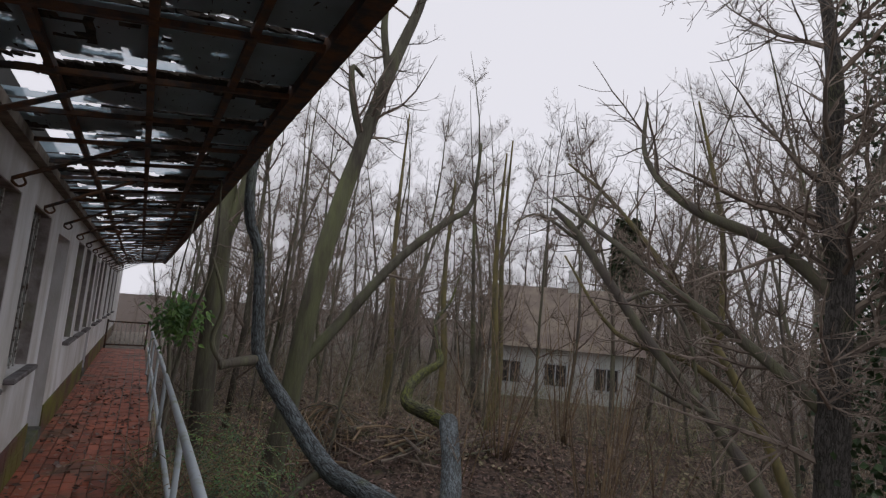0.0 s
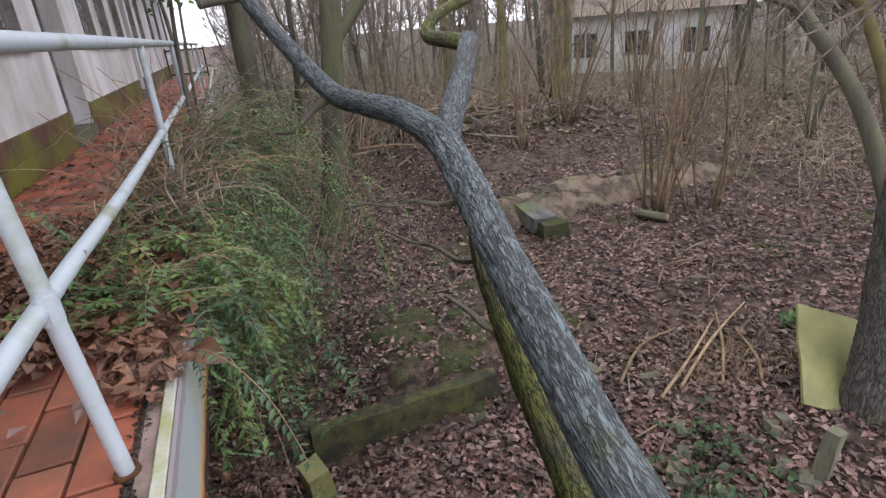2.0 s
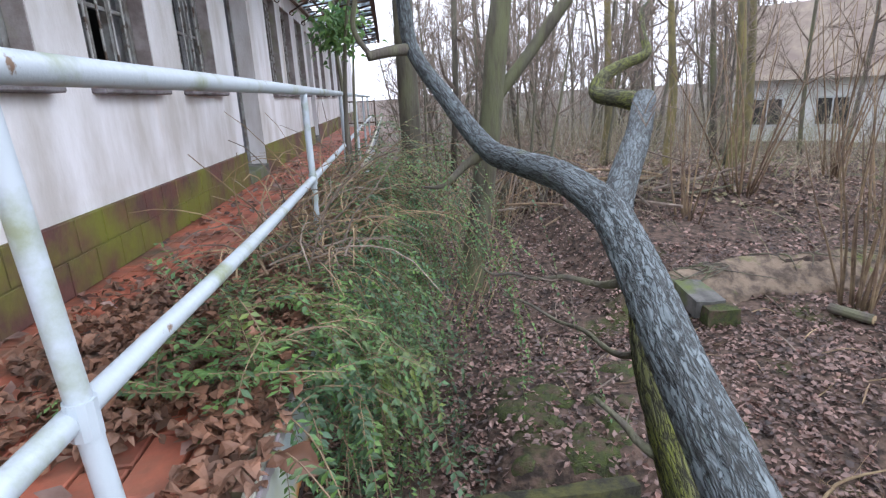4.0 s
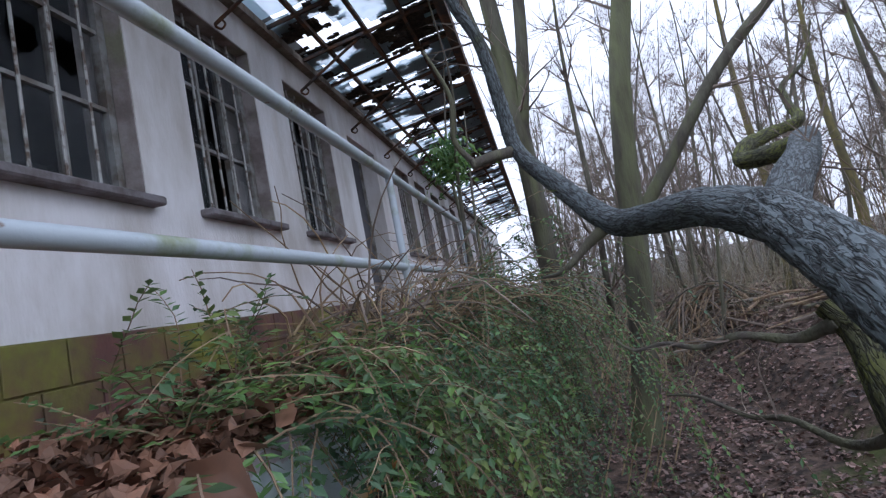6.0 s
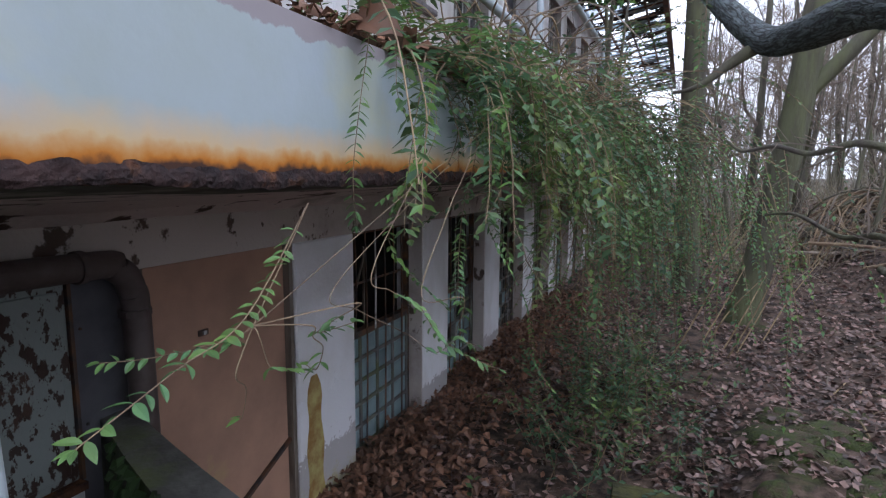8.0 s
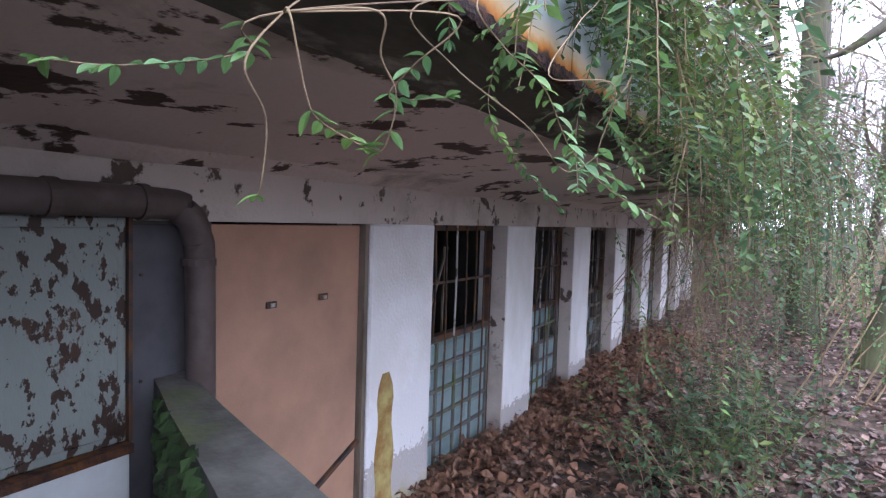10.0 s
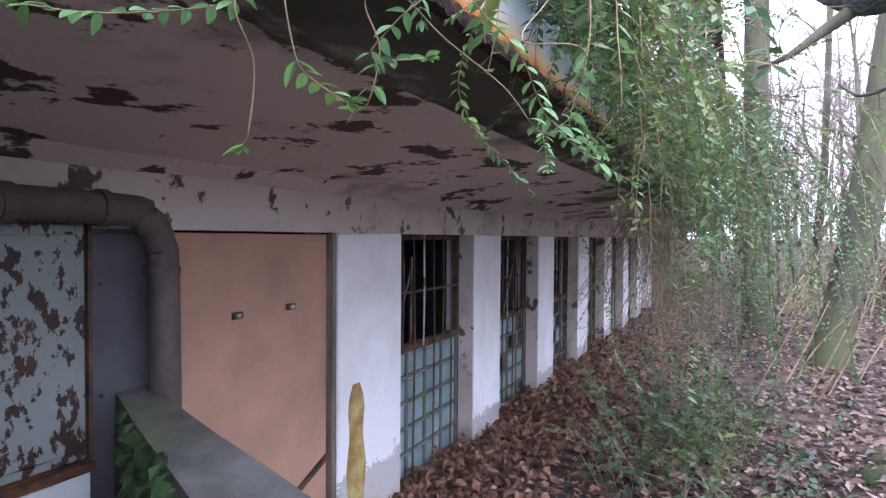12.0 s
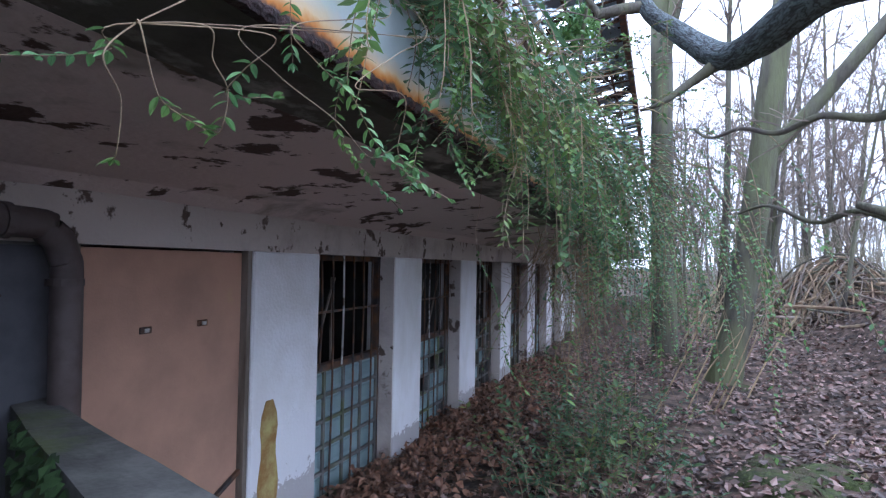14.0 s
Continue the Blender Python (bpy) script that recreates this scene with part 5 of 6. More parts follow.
# ---------------------------------------------------------------- far house
def far_house():
    h = thing("farm_house", "grey rendered house with a brown roof behind the trees", "house")
    h.matrix_basis = pose(16.6, 24.7, -2.0, 0, 0, -40)
    part("wall", boxes((0, 7.2, 0, 7, 0, 3.1)), HOUSE_WALL, h)
    bm = bmesh.new()
    v = [bm.verts.new(p) for p in ((-0.4, -0.5, 2.95), (7.6, -0.5, 2.95), (7.6, 7.5, 2.95), (-0.4, 7.5, 2.95), (-0.4, 3.5, 6.2), (7.6, 3.5, 6.2))]
    for q in ((0, 1, 5, 4), (2, 3, 4, 5), (0, 4, 3), (1, 2, 5), (0, 3, 2, 1)):
        bm.faces.new([v[i] for i in q])
    roof = part("roof", bm, ROOF, h)
    part("chimney", boxes((4.0, 4.6, 3.2, 3.8, 5.4, 7.1), (3.95, 4.65, 3.15, 3.85, 7.1, 7.2)), HOUSE_WALL, roof)
    for x in (0.8, 3.0, 5.4):
        # the unlit room behind each window is a flat near-black box
        w = part("window", boxes((x, x + 1.0, -0.03, 0.05, 1.2, 2.2)), ROOM_SHADE, h)
        part("window_frame", boxes((x - 0.07, x, -0.05, 0.03, 1.13, 2.27), (x + 1.0, x + 1.07, -0.05, 0.03, 1.13, 2.27), (x + 0.47, x + 0.53, -0.05, -0.031, 1.2, 2.2), (x, x + 1.0, -0.05, 0.03, 2.2, 2.27), (x, x + 1.0, -0.05, 0.03, 1.13, 1.2)), METAL_WHITE, w)


far_house()


def conifer(x, y, h, w, seed):
    t = thing("conifer", "dark evergreen tree behind the house", "tree")
    r = random.Random(seed)
    z = lie(x, y)
    part("trunk", tube((x, y, z - 0.1, 0.3), (x, y, z + h, 0.05), steps=3), BARK_DARK, t)
    v, f = [], []
    for k in range(9000):
        u = r.random()
        rad = w * (1 - u * 0.65) * math.sqrt(r.random()) * (0.8 + 0.3 * noise.noise((u * 9, k % 7, 0)))
        a = r.uniform(0, 6.28)
        p = Vector((x + rad * math.cos(a), y + rad * math.sin(a), z + h * (0.2 + 0.85 * u) + r.gauss(0, 0.2)))
        leaf_quad(v, f, p, Vector((math.cos(a), math.sin(a), r.gauss(-0.2, 0.5))), Vector((0, 0, 1)), 0.42, 0.16)
    part("crown", (v, f), LEAF_IVY, t)


conifer(29.8, 28.0, 10.5, 2.2, 3)
conifer(33.0, 24.5, 7.5, 2.0, 4)

# ---------------------------------------------------------------- leaves, bushes and small things
def leaf_fine(v, f, p, d, n, length, width, curl):
    """A leaf with a pointed outline, rolled and wavy."""
    d, n = d.normalized(), n.normalized()
    s = d.cross(n)
    s = s.normalized() if s.length > 1e-4 else d.orthogonal().normalized()
    n = s.cross(d)
    k = len(v)
    prof = (0.1, 0.62, 1.0, 0.8, 0.06)
    for i, w in enumerate(prof):
        t = i / 4
        bow = curl * length * math.sin(2.6 * t)
        for j in (-1, 0, 1):
            v.append(tuple(p + d * length * t + s * j * w * width * 0.5 + n * (bow + abs(j) * w * width * curl * 0.9 * (1 if (i + j) % 2 else 0.6))))
    for i in range(4):
        for j in range(2):
            a = k + 3 * i + j
            f.append((a, a + 1, a + 4, a + 3))


def litter(name, label, count, pick, material, seed, size=0.075, lift=0.012, fine=False):
    r = random.Random(seed)
    v, f = [], []
    for _ in range(count):
        x, y, z = pick(r)
        a = r.uniform(0, 6.28)
        tilt = r.gauss(0, 0.8)
        d = Vector((math.cos(a), math.sin(a), 0.4 * tilt))
        n = Vector((r.gauss(0, 0.45), r.gauss(0, 0.45), 1))
        s = size * r.uniform(0.6, 1.3)
        (leaf_fine if fine else leaf_quad)(v, f, Vector((x, y, z + lift * r.random() + 0.004)), d, n, s, s * r.uniform(0.45, 0.75), r.uniform(-0.2, 0.45))
    o = place(name, (v, f), material)
    return tagged(o, label, "leaves", kind="stuff")


def on_yard(r):
    while True:
        u = r.random() ** 1.5
        ang = radians(r.uniform(5, 112))
        d = 1.6 + 15 * u
        x, y = 2.2 + d * math.cos(ang), 2.0 + d * math.sin(ang)
        if x < -0.25:
            continue
        edge = -0.62 < y - 10.15 - 0.08 * (x - 6.5) + 0.3 * noise.noise((x * 0.8, 0.5, 3)) < 0.02 and 5.6 < x < 12
        if edge and r.random() < 0.93:
            continue
        bare = noise.noise((x * 0.55, y * 0.55, 8)) + 0.4 * noise.noise((x * 1.7, y * 1.7, 2))
        mound = 6.2 < y < 8.6 and 3.0 < x < 4.9
        if mound and r.random() < 0.45 + 0.5 * noise.noise((x * 1.4, y * 1.4, 12)):
            continue
        if bare > 0.34 and r.random() < 0.85:
            continue
        return x, y, lie(x, y)


litter("fallen_leaves", "wet brown fallen leaves covering the ground", 62000, on_yard, LEAF_BROWN, 1, 0.085, 0.055)
litter("fallen_leaves", "russet fallen leaves along the lower wall", 5200, lambda r: (lambda x, y: (x, y, lie(x, y) + 0.03))(abs(r.gauss(0.3, 0.6)) - 0.1, r.uniform(5.0, 14)), LEAF_RED, 2, 0.09, 0.05, True)


def on_far_floor(r):
    ang, d = radians(r.uniform(2, 88)), r.uniform(13, 30)
    x, y = 2.2 + d * math.cos(ang), 2.0 + d * math.sin(ang)
    return x, y, lie(x, y)


litter("fallen_leaves", "brown leaves under the trees of the wood", 16000, on_far_floor, LEAF_PALE, 7, 0.16, 0.06)


def on_walk(r):
    x, y = min(1.62, max(0.45, r.gauss(1.2, 0.3))), max(3.5 + 0.3 * r.random(), 4.55 + r.gauss(0, 0.55))
    hump = 0.13 * math.exp(-((x - 1.25) ** 2) / 0.12 - ((y - 4.4) ** 2) / 0.5)
    return x, y, 0.012 + hump * r.random()


litter("leaf_pile", "pile of curled brown leaves on the walkway", 5200, on_walk, LEAF_RED, 3, 0.058, 0.025, True)
litter("fallen_leaves", "dead leaves scattered over the walkway tiles", 900, lambda r: (r.uniform(0.2, 1.6), r.uniform(3.2, 16), 0.01), LEAF_BROWN, 4, 0.08)
litter("fallen_leaves", "dead leaves along the edge of the slab", 520, lambda r: (r.uniform(1.5, 1.7), r.uniform(3.2, 4.8), 0.02), LEAF_RED, 6, 0.062, 0.04, True)


litter("edge_dirt", "black crumbs of leaf mould along the kerb", 1500, lambda r: (r.gauss(1.592, 0.012), r.uniform(0.6, 9.0), -0.004), DEBRIS, 8, 0.022, 0.012)


def leafy(v, f, line, r, gap, size, skip=0.0, droop=0.1):
    """Pairs of leaves along a stem."""
    acc = 0.0
    for a, b in zip(line, line[1:]):
        pa, pb = Vector(a[:3]), Vector(b[:3])
        d = pb - pa
        L = d.length
        if L < 1e-6:
            continue
        d.normalize()
        s = d.cross(Vector((0, 0, 1)))
        s = s.normalized() if s.length > 1e-3 else Vector((1, 0, 0))
        acc += L
        while acc > gap:
            acc -= gap
            p = pb - d * acc
            for sgn in (1, -1):
                if r.random() < skip:
                    continue
                leaf_quad(v, f, p, s * sgn + d * 0.55 + Vector((r.gauss(0, 0.25), r.gauss(0, 0.25), r.gauss(0, 0.25) - droop)), Vector((r.gauss(0, 0.3), r.gauss(0, 0.3), 1)), size * r.uniform(0.7, 1.25), size * r.uniform(0.42, 0.58), 0.1)


def hanging_bush():
    """An evergreen honeysuckle that has rooted on the walkway and hangs over the slab's edge."""
    b = thing("evergreen_shrub", "evergreen shrub with tiny leaves spilling over the slab edge", "shrub")
    r = random.Random(21)
    sv, sf, lv, lf, gv, gf = [], [], [], [], [], []
    for k in range(290):
        y0 = 3.75 + 4.9 * r.random() ** 0.85
        grow_y = smooth(4.9, 6.6, y0)
        p = Vector((r.uniform(1.15, 1.66), y0, 0.02))
        d = Vector((r.uniform(0.2, 1.0), r.gauss(0.1, 0.5), r.uniform(0.3, 1.0)))
        total = r.uniform(0.45, 1.15) + grow_y * r.uniform(0.3, 1.7)
        n = 12
        line = [(*p, 0.004)]
        d.normalize()
        for i in range(n):
            d = (d + Vector((r.gauss(0, 0.09), r.gauss(0, 0.1), -0.2 - 0.06 * r.random()))).normalized()
            if p.x > 1.8:
                d.x *= 0.75
            q = p + d * (total / n)
            if q.x < EDGE + 0.02 and q.z < 0.03:
                q.z = 0.03
            q.x = min(q.x, EDGE + 0.62 + 0.2 * grow_y)
            q.z = max(q.z, lie(q.x, q.y) + 0.04)
            p = q
            line.append((*p, 0.004 - 0.0025 * i / n))
        sweep(sv, sf, line, 3)
        leafy(*((gv, gf) if r.random() < 0.4 else (lv, lf)), line[2:], r, 0.036, 0.044, 0.3)
        for q in range(4):
            i = r.randrange(3, n)
            sub = wander(line[i][:3], (r.gauss(0.2, 0.6), r.gauss(0, 0.7), r.gauss(-0.4, 0.4)), r.uniform(0.15, 0.4), 0.002, 0.001, 5, 0.12, r, -0.08)
            sweep(sv, sf, sub, 3)
            leafy(*((gv, gf) if q == 0 else (lv, lf)), sub, r, 0.031, 0.04, 0.2)
    for k in range(26):
        y0 = r.uniform(3.35, 5.6)
        p, d = Vector((EDGE + 0.02, y0, 0.04)), Vector((r.uniform(0.3, 0.9), r.gauss(-0.1, 0.4), r.uniform(0.0, 0.5))).normalized()
        total = r.uniform(0.4, 1.0) + 0.35 * smooth(3.6, 4.6, y0)
        line = [(*p, 0.003)]
        for i in range(10):
            d = (d + Vector((r.gauss(-0.03, 0.08), r.gauss(0, 0.12), -0.26))).normalized()
            p = p + d * total / 10
            p.x = max(p.x, EDGE + 0.015)
            line.append((*p, 0.003 - 0.0002 * i))
        sweep(sv, sf, line, 4)
        leafy(*((gv, gf) if k % 3 == 0 else (lv, lf)), line, r, 0.032, 0.046, 0.12)
    for k in range(60):
        p = (r.gauss(1.45, 0.13), r.uniform(3.7, 4.7), 0.08)
        line = wander(p, (r.gauss(0.2, 0.7), r.gauss(-0.3, 0.6), r.uniform(0.2, 0.8)), r.uniform(0.2, 0.5), 0.003, 0.0012, 7, 0.1, r, -0.1)
        sweep(sv, sf, line, 3)
        leafy(*((lv, lf) if k % 3 == 0 else (gv, gf)), line, r, 0.024, 0.04, 0.05)
    tagged(part("stem_tangle", (sv, sf), STEM, b, "thin pale stems"), kind="stuff")
    tagged(part("leaves", (lv, lf), LEAF_GREEN, b), kind="stuff")
    tagged(part("young_leaves", (gv, gf), LEAF_FRESH, b, "lighter young leaves"), kind="stuff")


hanging_bush()


def curtain():
    """Long shoots that hang from the slab's edge to the yard."""
    b = thing("evergreen_creeper", "curtain of hanging evergreen shoots in front of the lower wall", "creeper")
    r = random.Random(23)
    sv, sf, lv, lf, gv, gf = [], [], [], [], [], []
    for k in range(80):
        y0 = 7.0 + 3.6 * r.random()
        p = Vector((r.uniform(1.75, 2.3), y0, r.uniform(-0.1, 0.35)))
        d = Vector((r.uniform(0.1, 0.9), r.gauss(0, 0.3), r.uniform(-0.2, 0.5))).normalized()
        total = r.uniform(1.3, 3.2)
        line = [(*p, 0.005)]
        for i in range(16):
            d = (d + Vector((r.gauss(0, 0.07), r.gauss(0, 0.07), -0.2))).normalized()
            p = p + d * total / 16
            p.z = max(p.z, lie(p.x, p.y) + 0.05)
            line.append((*p, 0.005 - 0.0002 * i))
        sweep(sv, sf, line, 3)
        leafy(*((gv, gf) if r.random() < 0.5 else (lv, lf)), line, r, 0.05, 0.052, 0.3)
    for k in range(120):
        y0 = r.uniform(8.2, 14.5)
        p, d = Vector((r.uniform(0.5, 1.6) if y0 > 11 else r.uniform(1.2, 1.75), y0, r.uniform(-0.5, -0.35))), Vector((r.gauss(0.0, 0.25), r.gauss(0, 0.3), -0.6)).normalized()
        total = r.uniform(1.2, 2.8)
        line = [(*p, 0.005)]
        for i in range(14):
            d = (d + Vector((r.gauss(0, 0.13), r.gauss(0, 0.13), -0.07))).normalized()
            p = p + d * total / 14
            p.z = max(p.z, lie(p.x, p.y) + 0.03)
            line.append((*p, 0.005 - 0.0002 * i))
        sweep(sv, sf, line, 3)
        sprout(sv, sf, line, 5, 0, r, 0.5, lo=0.1, thin=0.0018)
        if k % 3 == 0:
            leafy(gv, gf, line[4:], r, 0.06, 0.045, 0.5)
    for k in range(130):
        y0, x0 = r.gauss(7.9, 0.9), r.gauss(1.9, 0.35)
        ln = wander((x0, y0, lie(x0, y0)), (r.gauss(0, 0.5), r.gauss(0, 0.5), 1), r.uniform(0.4, 1.3), 0.005, 0.0015, 7, 0.13, r, -0.03)
        sweep(sv, sf, ln, 3)
        leafy(lv, lf, ln, r, 0.055, 0.078, 0.3)
    tagged(part("stem_tangle", (sv, sf), STEM, b), kind="stuff")
    tagged(part("leaves", (lv, lf), LEAF_GREEN, b), kind="stuff")
    tagged(part("young_leaves", (gv, gf), LEAF_FRESH, b), kind="stuff")


curtain()


def dead_canes():
    """Dry straw-coloured canes on top of the shrub."""
    b = thing("dry_canes", "tangle of dry pale canes on the shrub", "canes")
    r = random.Random(29)
    for k in range(270):
        p = (r.uniform(1.25, 1.9), r.uniform(4.5, 7.6), 0.08 + 0.2 * r.random())
        ln = wander(p, (r.gauss(0.25, 0.55), r.gauss(0.0, 0.7), r.uniform(0.2, 0.9)), r.uniform(0.35, 1.0), 0.0055, 0.002, 7, 0.16, r, -0.16)
        v, f = [], []
        sweep(v, f, ln, 4)
        part("cane", (v, f), r.choice((STRAW, STEM, TWIG)), b)


dead_canes()
SPRIGS = [
    [(1.85, 2.89, -0.54), (1.8, 2.89, -0.57), (1.71, 2.82, -0.59), (1.66, 2.77, -0.59)],
    [(1.93, 2.93, -0.54), (1.91, 2.96, -0.57), (1.9, 3.0, -0.6), (1.87, 3.02, -0.65), (1.84, 3.03, -0.65)],
    [(1.87, 2.88, -0.55), (1.85, 2.92, -0.61), (1.84, 2.95, -0.63), (1.85, 3.01, -0.65)],
    [(1.86, 2.84, -0.6), (1.84, 2.88, -0.64), (1.81, 2.9, -0.7), (1.79, 2.91, -0.71)],
    [(1.91, 3.02, -0.5), (1.92, 3.08, -0.55), (1.98, 3.16, -0.61), (2.01, 3.22, -0.66), (2.04, 3.25, -0.64)],
    [(1.95, 3.08, -0.48), (1.96, 3.13, -0.52), (1.99, 3.19, -0.56), (2.01, 3.24, -0.63), (2.05, 3.29, -0.68), (2.11, 3.34, -0.72)],
    [(1.99, 3.2, -0.54), (2.06, 3.25, -0.55), (2.03, 3.29, -0.64), (2.06, 3.33, -0.67)],
    [(1.64, 4.91, -0.1), (1.64, 5.02, -0.43), (1.6, 5.08, -0.75), (1.7, 5.14, -1.02), (1.76, 5.14, -1.34), (1.86, 5.17, -1.49)],
    [(1.96, 3.02, -0.52), (1.9, 3.03, -0.56), (1.86, 3.04, -0.59), (1.9, 3.1, -0.58)],
    [(1.8, 3.1, -0.36), (1.9, 2.83, -0.5), (1.93, 2.68, -0.53), (1.95, 2.55, -0.56)],
]


def oval_leaf(v, f, p, d, n, length, width, droop):
    """A rounded leaf with a midrib fold and a bent tip."""
    d, n = d.normalized(), n.normalized()
    s = d.cross(n)
    s = s.normalized() if s.length > 1e-4 else d.orthogonal().normalized()
    n = s.cross(d)
    k = len(v)
    prof = (0.08, 0.7, 0.98, 0.92, 0.6, 0.05)
    for i, w in enumerate(prof):
        t = i / 5
        for j in (-1, 0, 1):
            v.append(tuple(p + d * length * t + s * j * w * width * 0.5 + n * (abs(j) * w * width * 0.16 - droop * length * t * t)))
    for i in range(5):
        for j in range(2):
            a = k + 3 * i + j
            f.append((a, a + 1, a + 4, a + 3))


def hanging_sprig(points, seed, size, bare):
    s = thing("hanging_sprig", "thin hanging shoot with paired green leaves", "twig", "shoots at the slab edge")
    r = random.Random(seed)
    line = spline([(*p, 0.0012 - 0.0005 * i / len(points)) for i, p in enumerate(points)], 8)
    v, f = [], []
    sweep(v, f, line, 5)
    part("stem", (v, f), STEM, s)
    lv, lf = [], []
    gap, acc = 0.02, 0.0
    for a, b in zip(line[int(len(line) * bare):], line[int(len(line) * bare) + 1:]):
        pa, pb = Vector(a[:3]), Vector(b[:3])
        acc += (pb - pa).length
        d = (pb - pa).normalized()
        side = d.cross(Vector((0, 0, 1)))
        side = side.normalized() if side.length > 0.2 else Vector((0.7, 0.7, 0))
        while acc > gap:
            acc -= gap
            for sgn in (1, -1):
                if r.random() < 0.1:
                    continue
                out = side * sgn + d * 0.5 + Vector((0, 0, r.gauss(-0.15, 0.3)))
                oval_leaf(lv, lf, pb - d * (acc + r.uniform(0, 0.006)), out, Vector((r.gauss(0, 0.35), r.gauss(0, 0.35), 1)), size * r.uniform(0.7, 1.15), size * r.uniform(0.36, 0.48), r.uniform(0, 0.3))
    end = Vector(line[-1][:3])
    for k in range(3):
        oval_leaf(lv, lf, end, d + side * (k - 1) * 0.7, Vector((0, 0, 1)), size * 0.7, size * 0.32, 0.1)
    part("leaves", (lv, lf), LEAF_FRESH, s)


for k, pts in enumerate(SPRIGS):
    bare = (0.05, 0.5, 0.35, 0.65, 0.6, 0.2, 0.3, 0.4, 0.2, 0.15)[k]
    if k in (1, 2, 3, 8, 9):
        # a side shoot of the first one
        pts = [(1.85, 2.89, -0.54)] + pts
        bare = (1 + bare * (len(pts) - 2)) / (len(pts) - 1)
    elif k != 7:
        # a shoot rooted on the slab that arches over its edge
        turn = random.Random(260 + k)
        root = (turn.uniform(1.66, 1.7), turn.uniform(3.45, 4.3), 0.03)
        over = (turn.uniform(1.74, 1.95), root[1] - turn.uniform(0.05, 0.3), turn.uniform(-0.25, -0.02))
        between = tuple(0.45 * a + 0.55 * b for a, b in zip(over, pts[0]))
        bare = (3 + bare * (len(pts) - 1)) / (len(pts) + 2)
        pts = [root, over, between] + pts
    hanging_sprig(pts, 200 + k, 0.027, bare)
rs = random.Random(300)
for k in range(16):
    y, reach, drop = 3.5 + 0.11 * k + rs.gauss(0, 0.05), rs.uniform(0.05, 0.22), rs.uniform(0.25, 0.75)
    pts = [(1.69, y, 0.03), (EDGE + reach * 0.7, y - 0.03, 0.02), (EDGE + reach, y - 0.07 + rs.gauss(0, 0.04), -0.3 * drop), (EDGE + reach + rs.gauss(0, 0.04), y - 0.1 + rs.gauss(0, 0.06), -0.7 * drop), (EDGE + reach + rs.gauss(0.03, 0.05), y - 0.1 + rs.gauss(0, 0.09), -drop)]
    hanging_sprig(pts, 320 + k, 0.029, 0.2)

# vine on the walkway's rail
vine = thing("climbing_vine", "twisted grey vine with a tuft of green leaves on the railing", "vine")
for k, pts in enumerate((((1.6, 8.4, 0, 0.03), (1.62, 8.5, 0.8, 0.025), (1.7, 8.3, 1.6, 0.02), (1.85, 8.0, 2.4, 0.014), (1.8, 7.8, 3.3, 0.008)), ((1.62, 8.8, 0, 0.028), (1.6, 8.7, 1.0, 0.024), (1.55, 8.9, 1.9, 0.016), (1.7, 9.2, 3.2, 0.008)), ((1.64, 9.3, 0, 0.02), (1.7, 9.2, 1.2, 0.018), (1.8, 9.5, 2.6, 0.01)))):
    part("stem", tube(*pts, sides=7), BARK_DARK, vine, smooth=True)
gv, gf = [], []
rg = random.Random(40)
for k in range(420):
    p = Vector((1.62 + rg.gauss(0, 0.13), 8.4 + rg.gauss(0, 0.13), 1.75 + rg.gauss(0, 0.14)))
    leaf_quad(gv, gf, p, Vector((rg.gauss(0, 1), rg.gauss(0, 1), -0.8)), Vector((rg.gauss(0, 1), rg.gauss(0, 1), 1)), 0.09, 0.05)
part("leaves", (gv, gf), LEAF_FRESH, vine)

# big dead leaves at the edge
for k, (p, a) in enumerate((((1.76, 3.42, 0.03), 0.3), ((1.7, 3.75, 0.05), 2.1))):
    v, f = [], []
    n = 7
    for i in range(n):
        for j in range(5):
            t, s = i / (n - 1), (j - 2) / 2
            w = 0.055 * math.sin(math.pi * (0.08 + 0.88 * t)) * (1 + 0.15 * math.sin(9 * t + j))
            v.append((0.13 * t - 0.05, s * w * 0.85, 0.035 * abs(s) + 0.03 * math.sin(3 * t + s) + 0.008 * math.sin(13 * t + 3 * s)))
    for i in range(n - 1):
        for j in range(4):
            q = i * 5 + j
            f.append((q, q + 1, q + 6, q + 5))
    o = place("dead_leaf", (v, f), LEAF_RED, smooth=True)
    tagged(o, "large curled brown dead leaf on the slab edge", "leaf", "dead leaves")
    o.matrix_basis = pose(*p, 60 if k == 0 else 15, 35 if k == 0 else 5, math.degrees(a))


def rubble_block(name, label, cat, size, m, material, seed):
    bm = boxes((-size[0] / 2, size[0] / 2, -size[1] / 2, size[1] / 2, 0, size[2]))
    bmesh.ops.subdivide_edges(bm, edges=bm.edges[:], cuts=4, use_grid_fill=True)
    for v in bm.verts:
        v.co += Vector((noise.noise(v.co * 4 + Vector((seed, 0, 0))), noise.noise(v.co * 4 + Vector((0, seed, 0))), noise.noise(v.co * 4 + Vector((0, 0, seed))))) * 0.025
    o = place(name, bm, material, smooth=False)
    o.matrix_basis = m
    return tagged(o, label, cat)


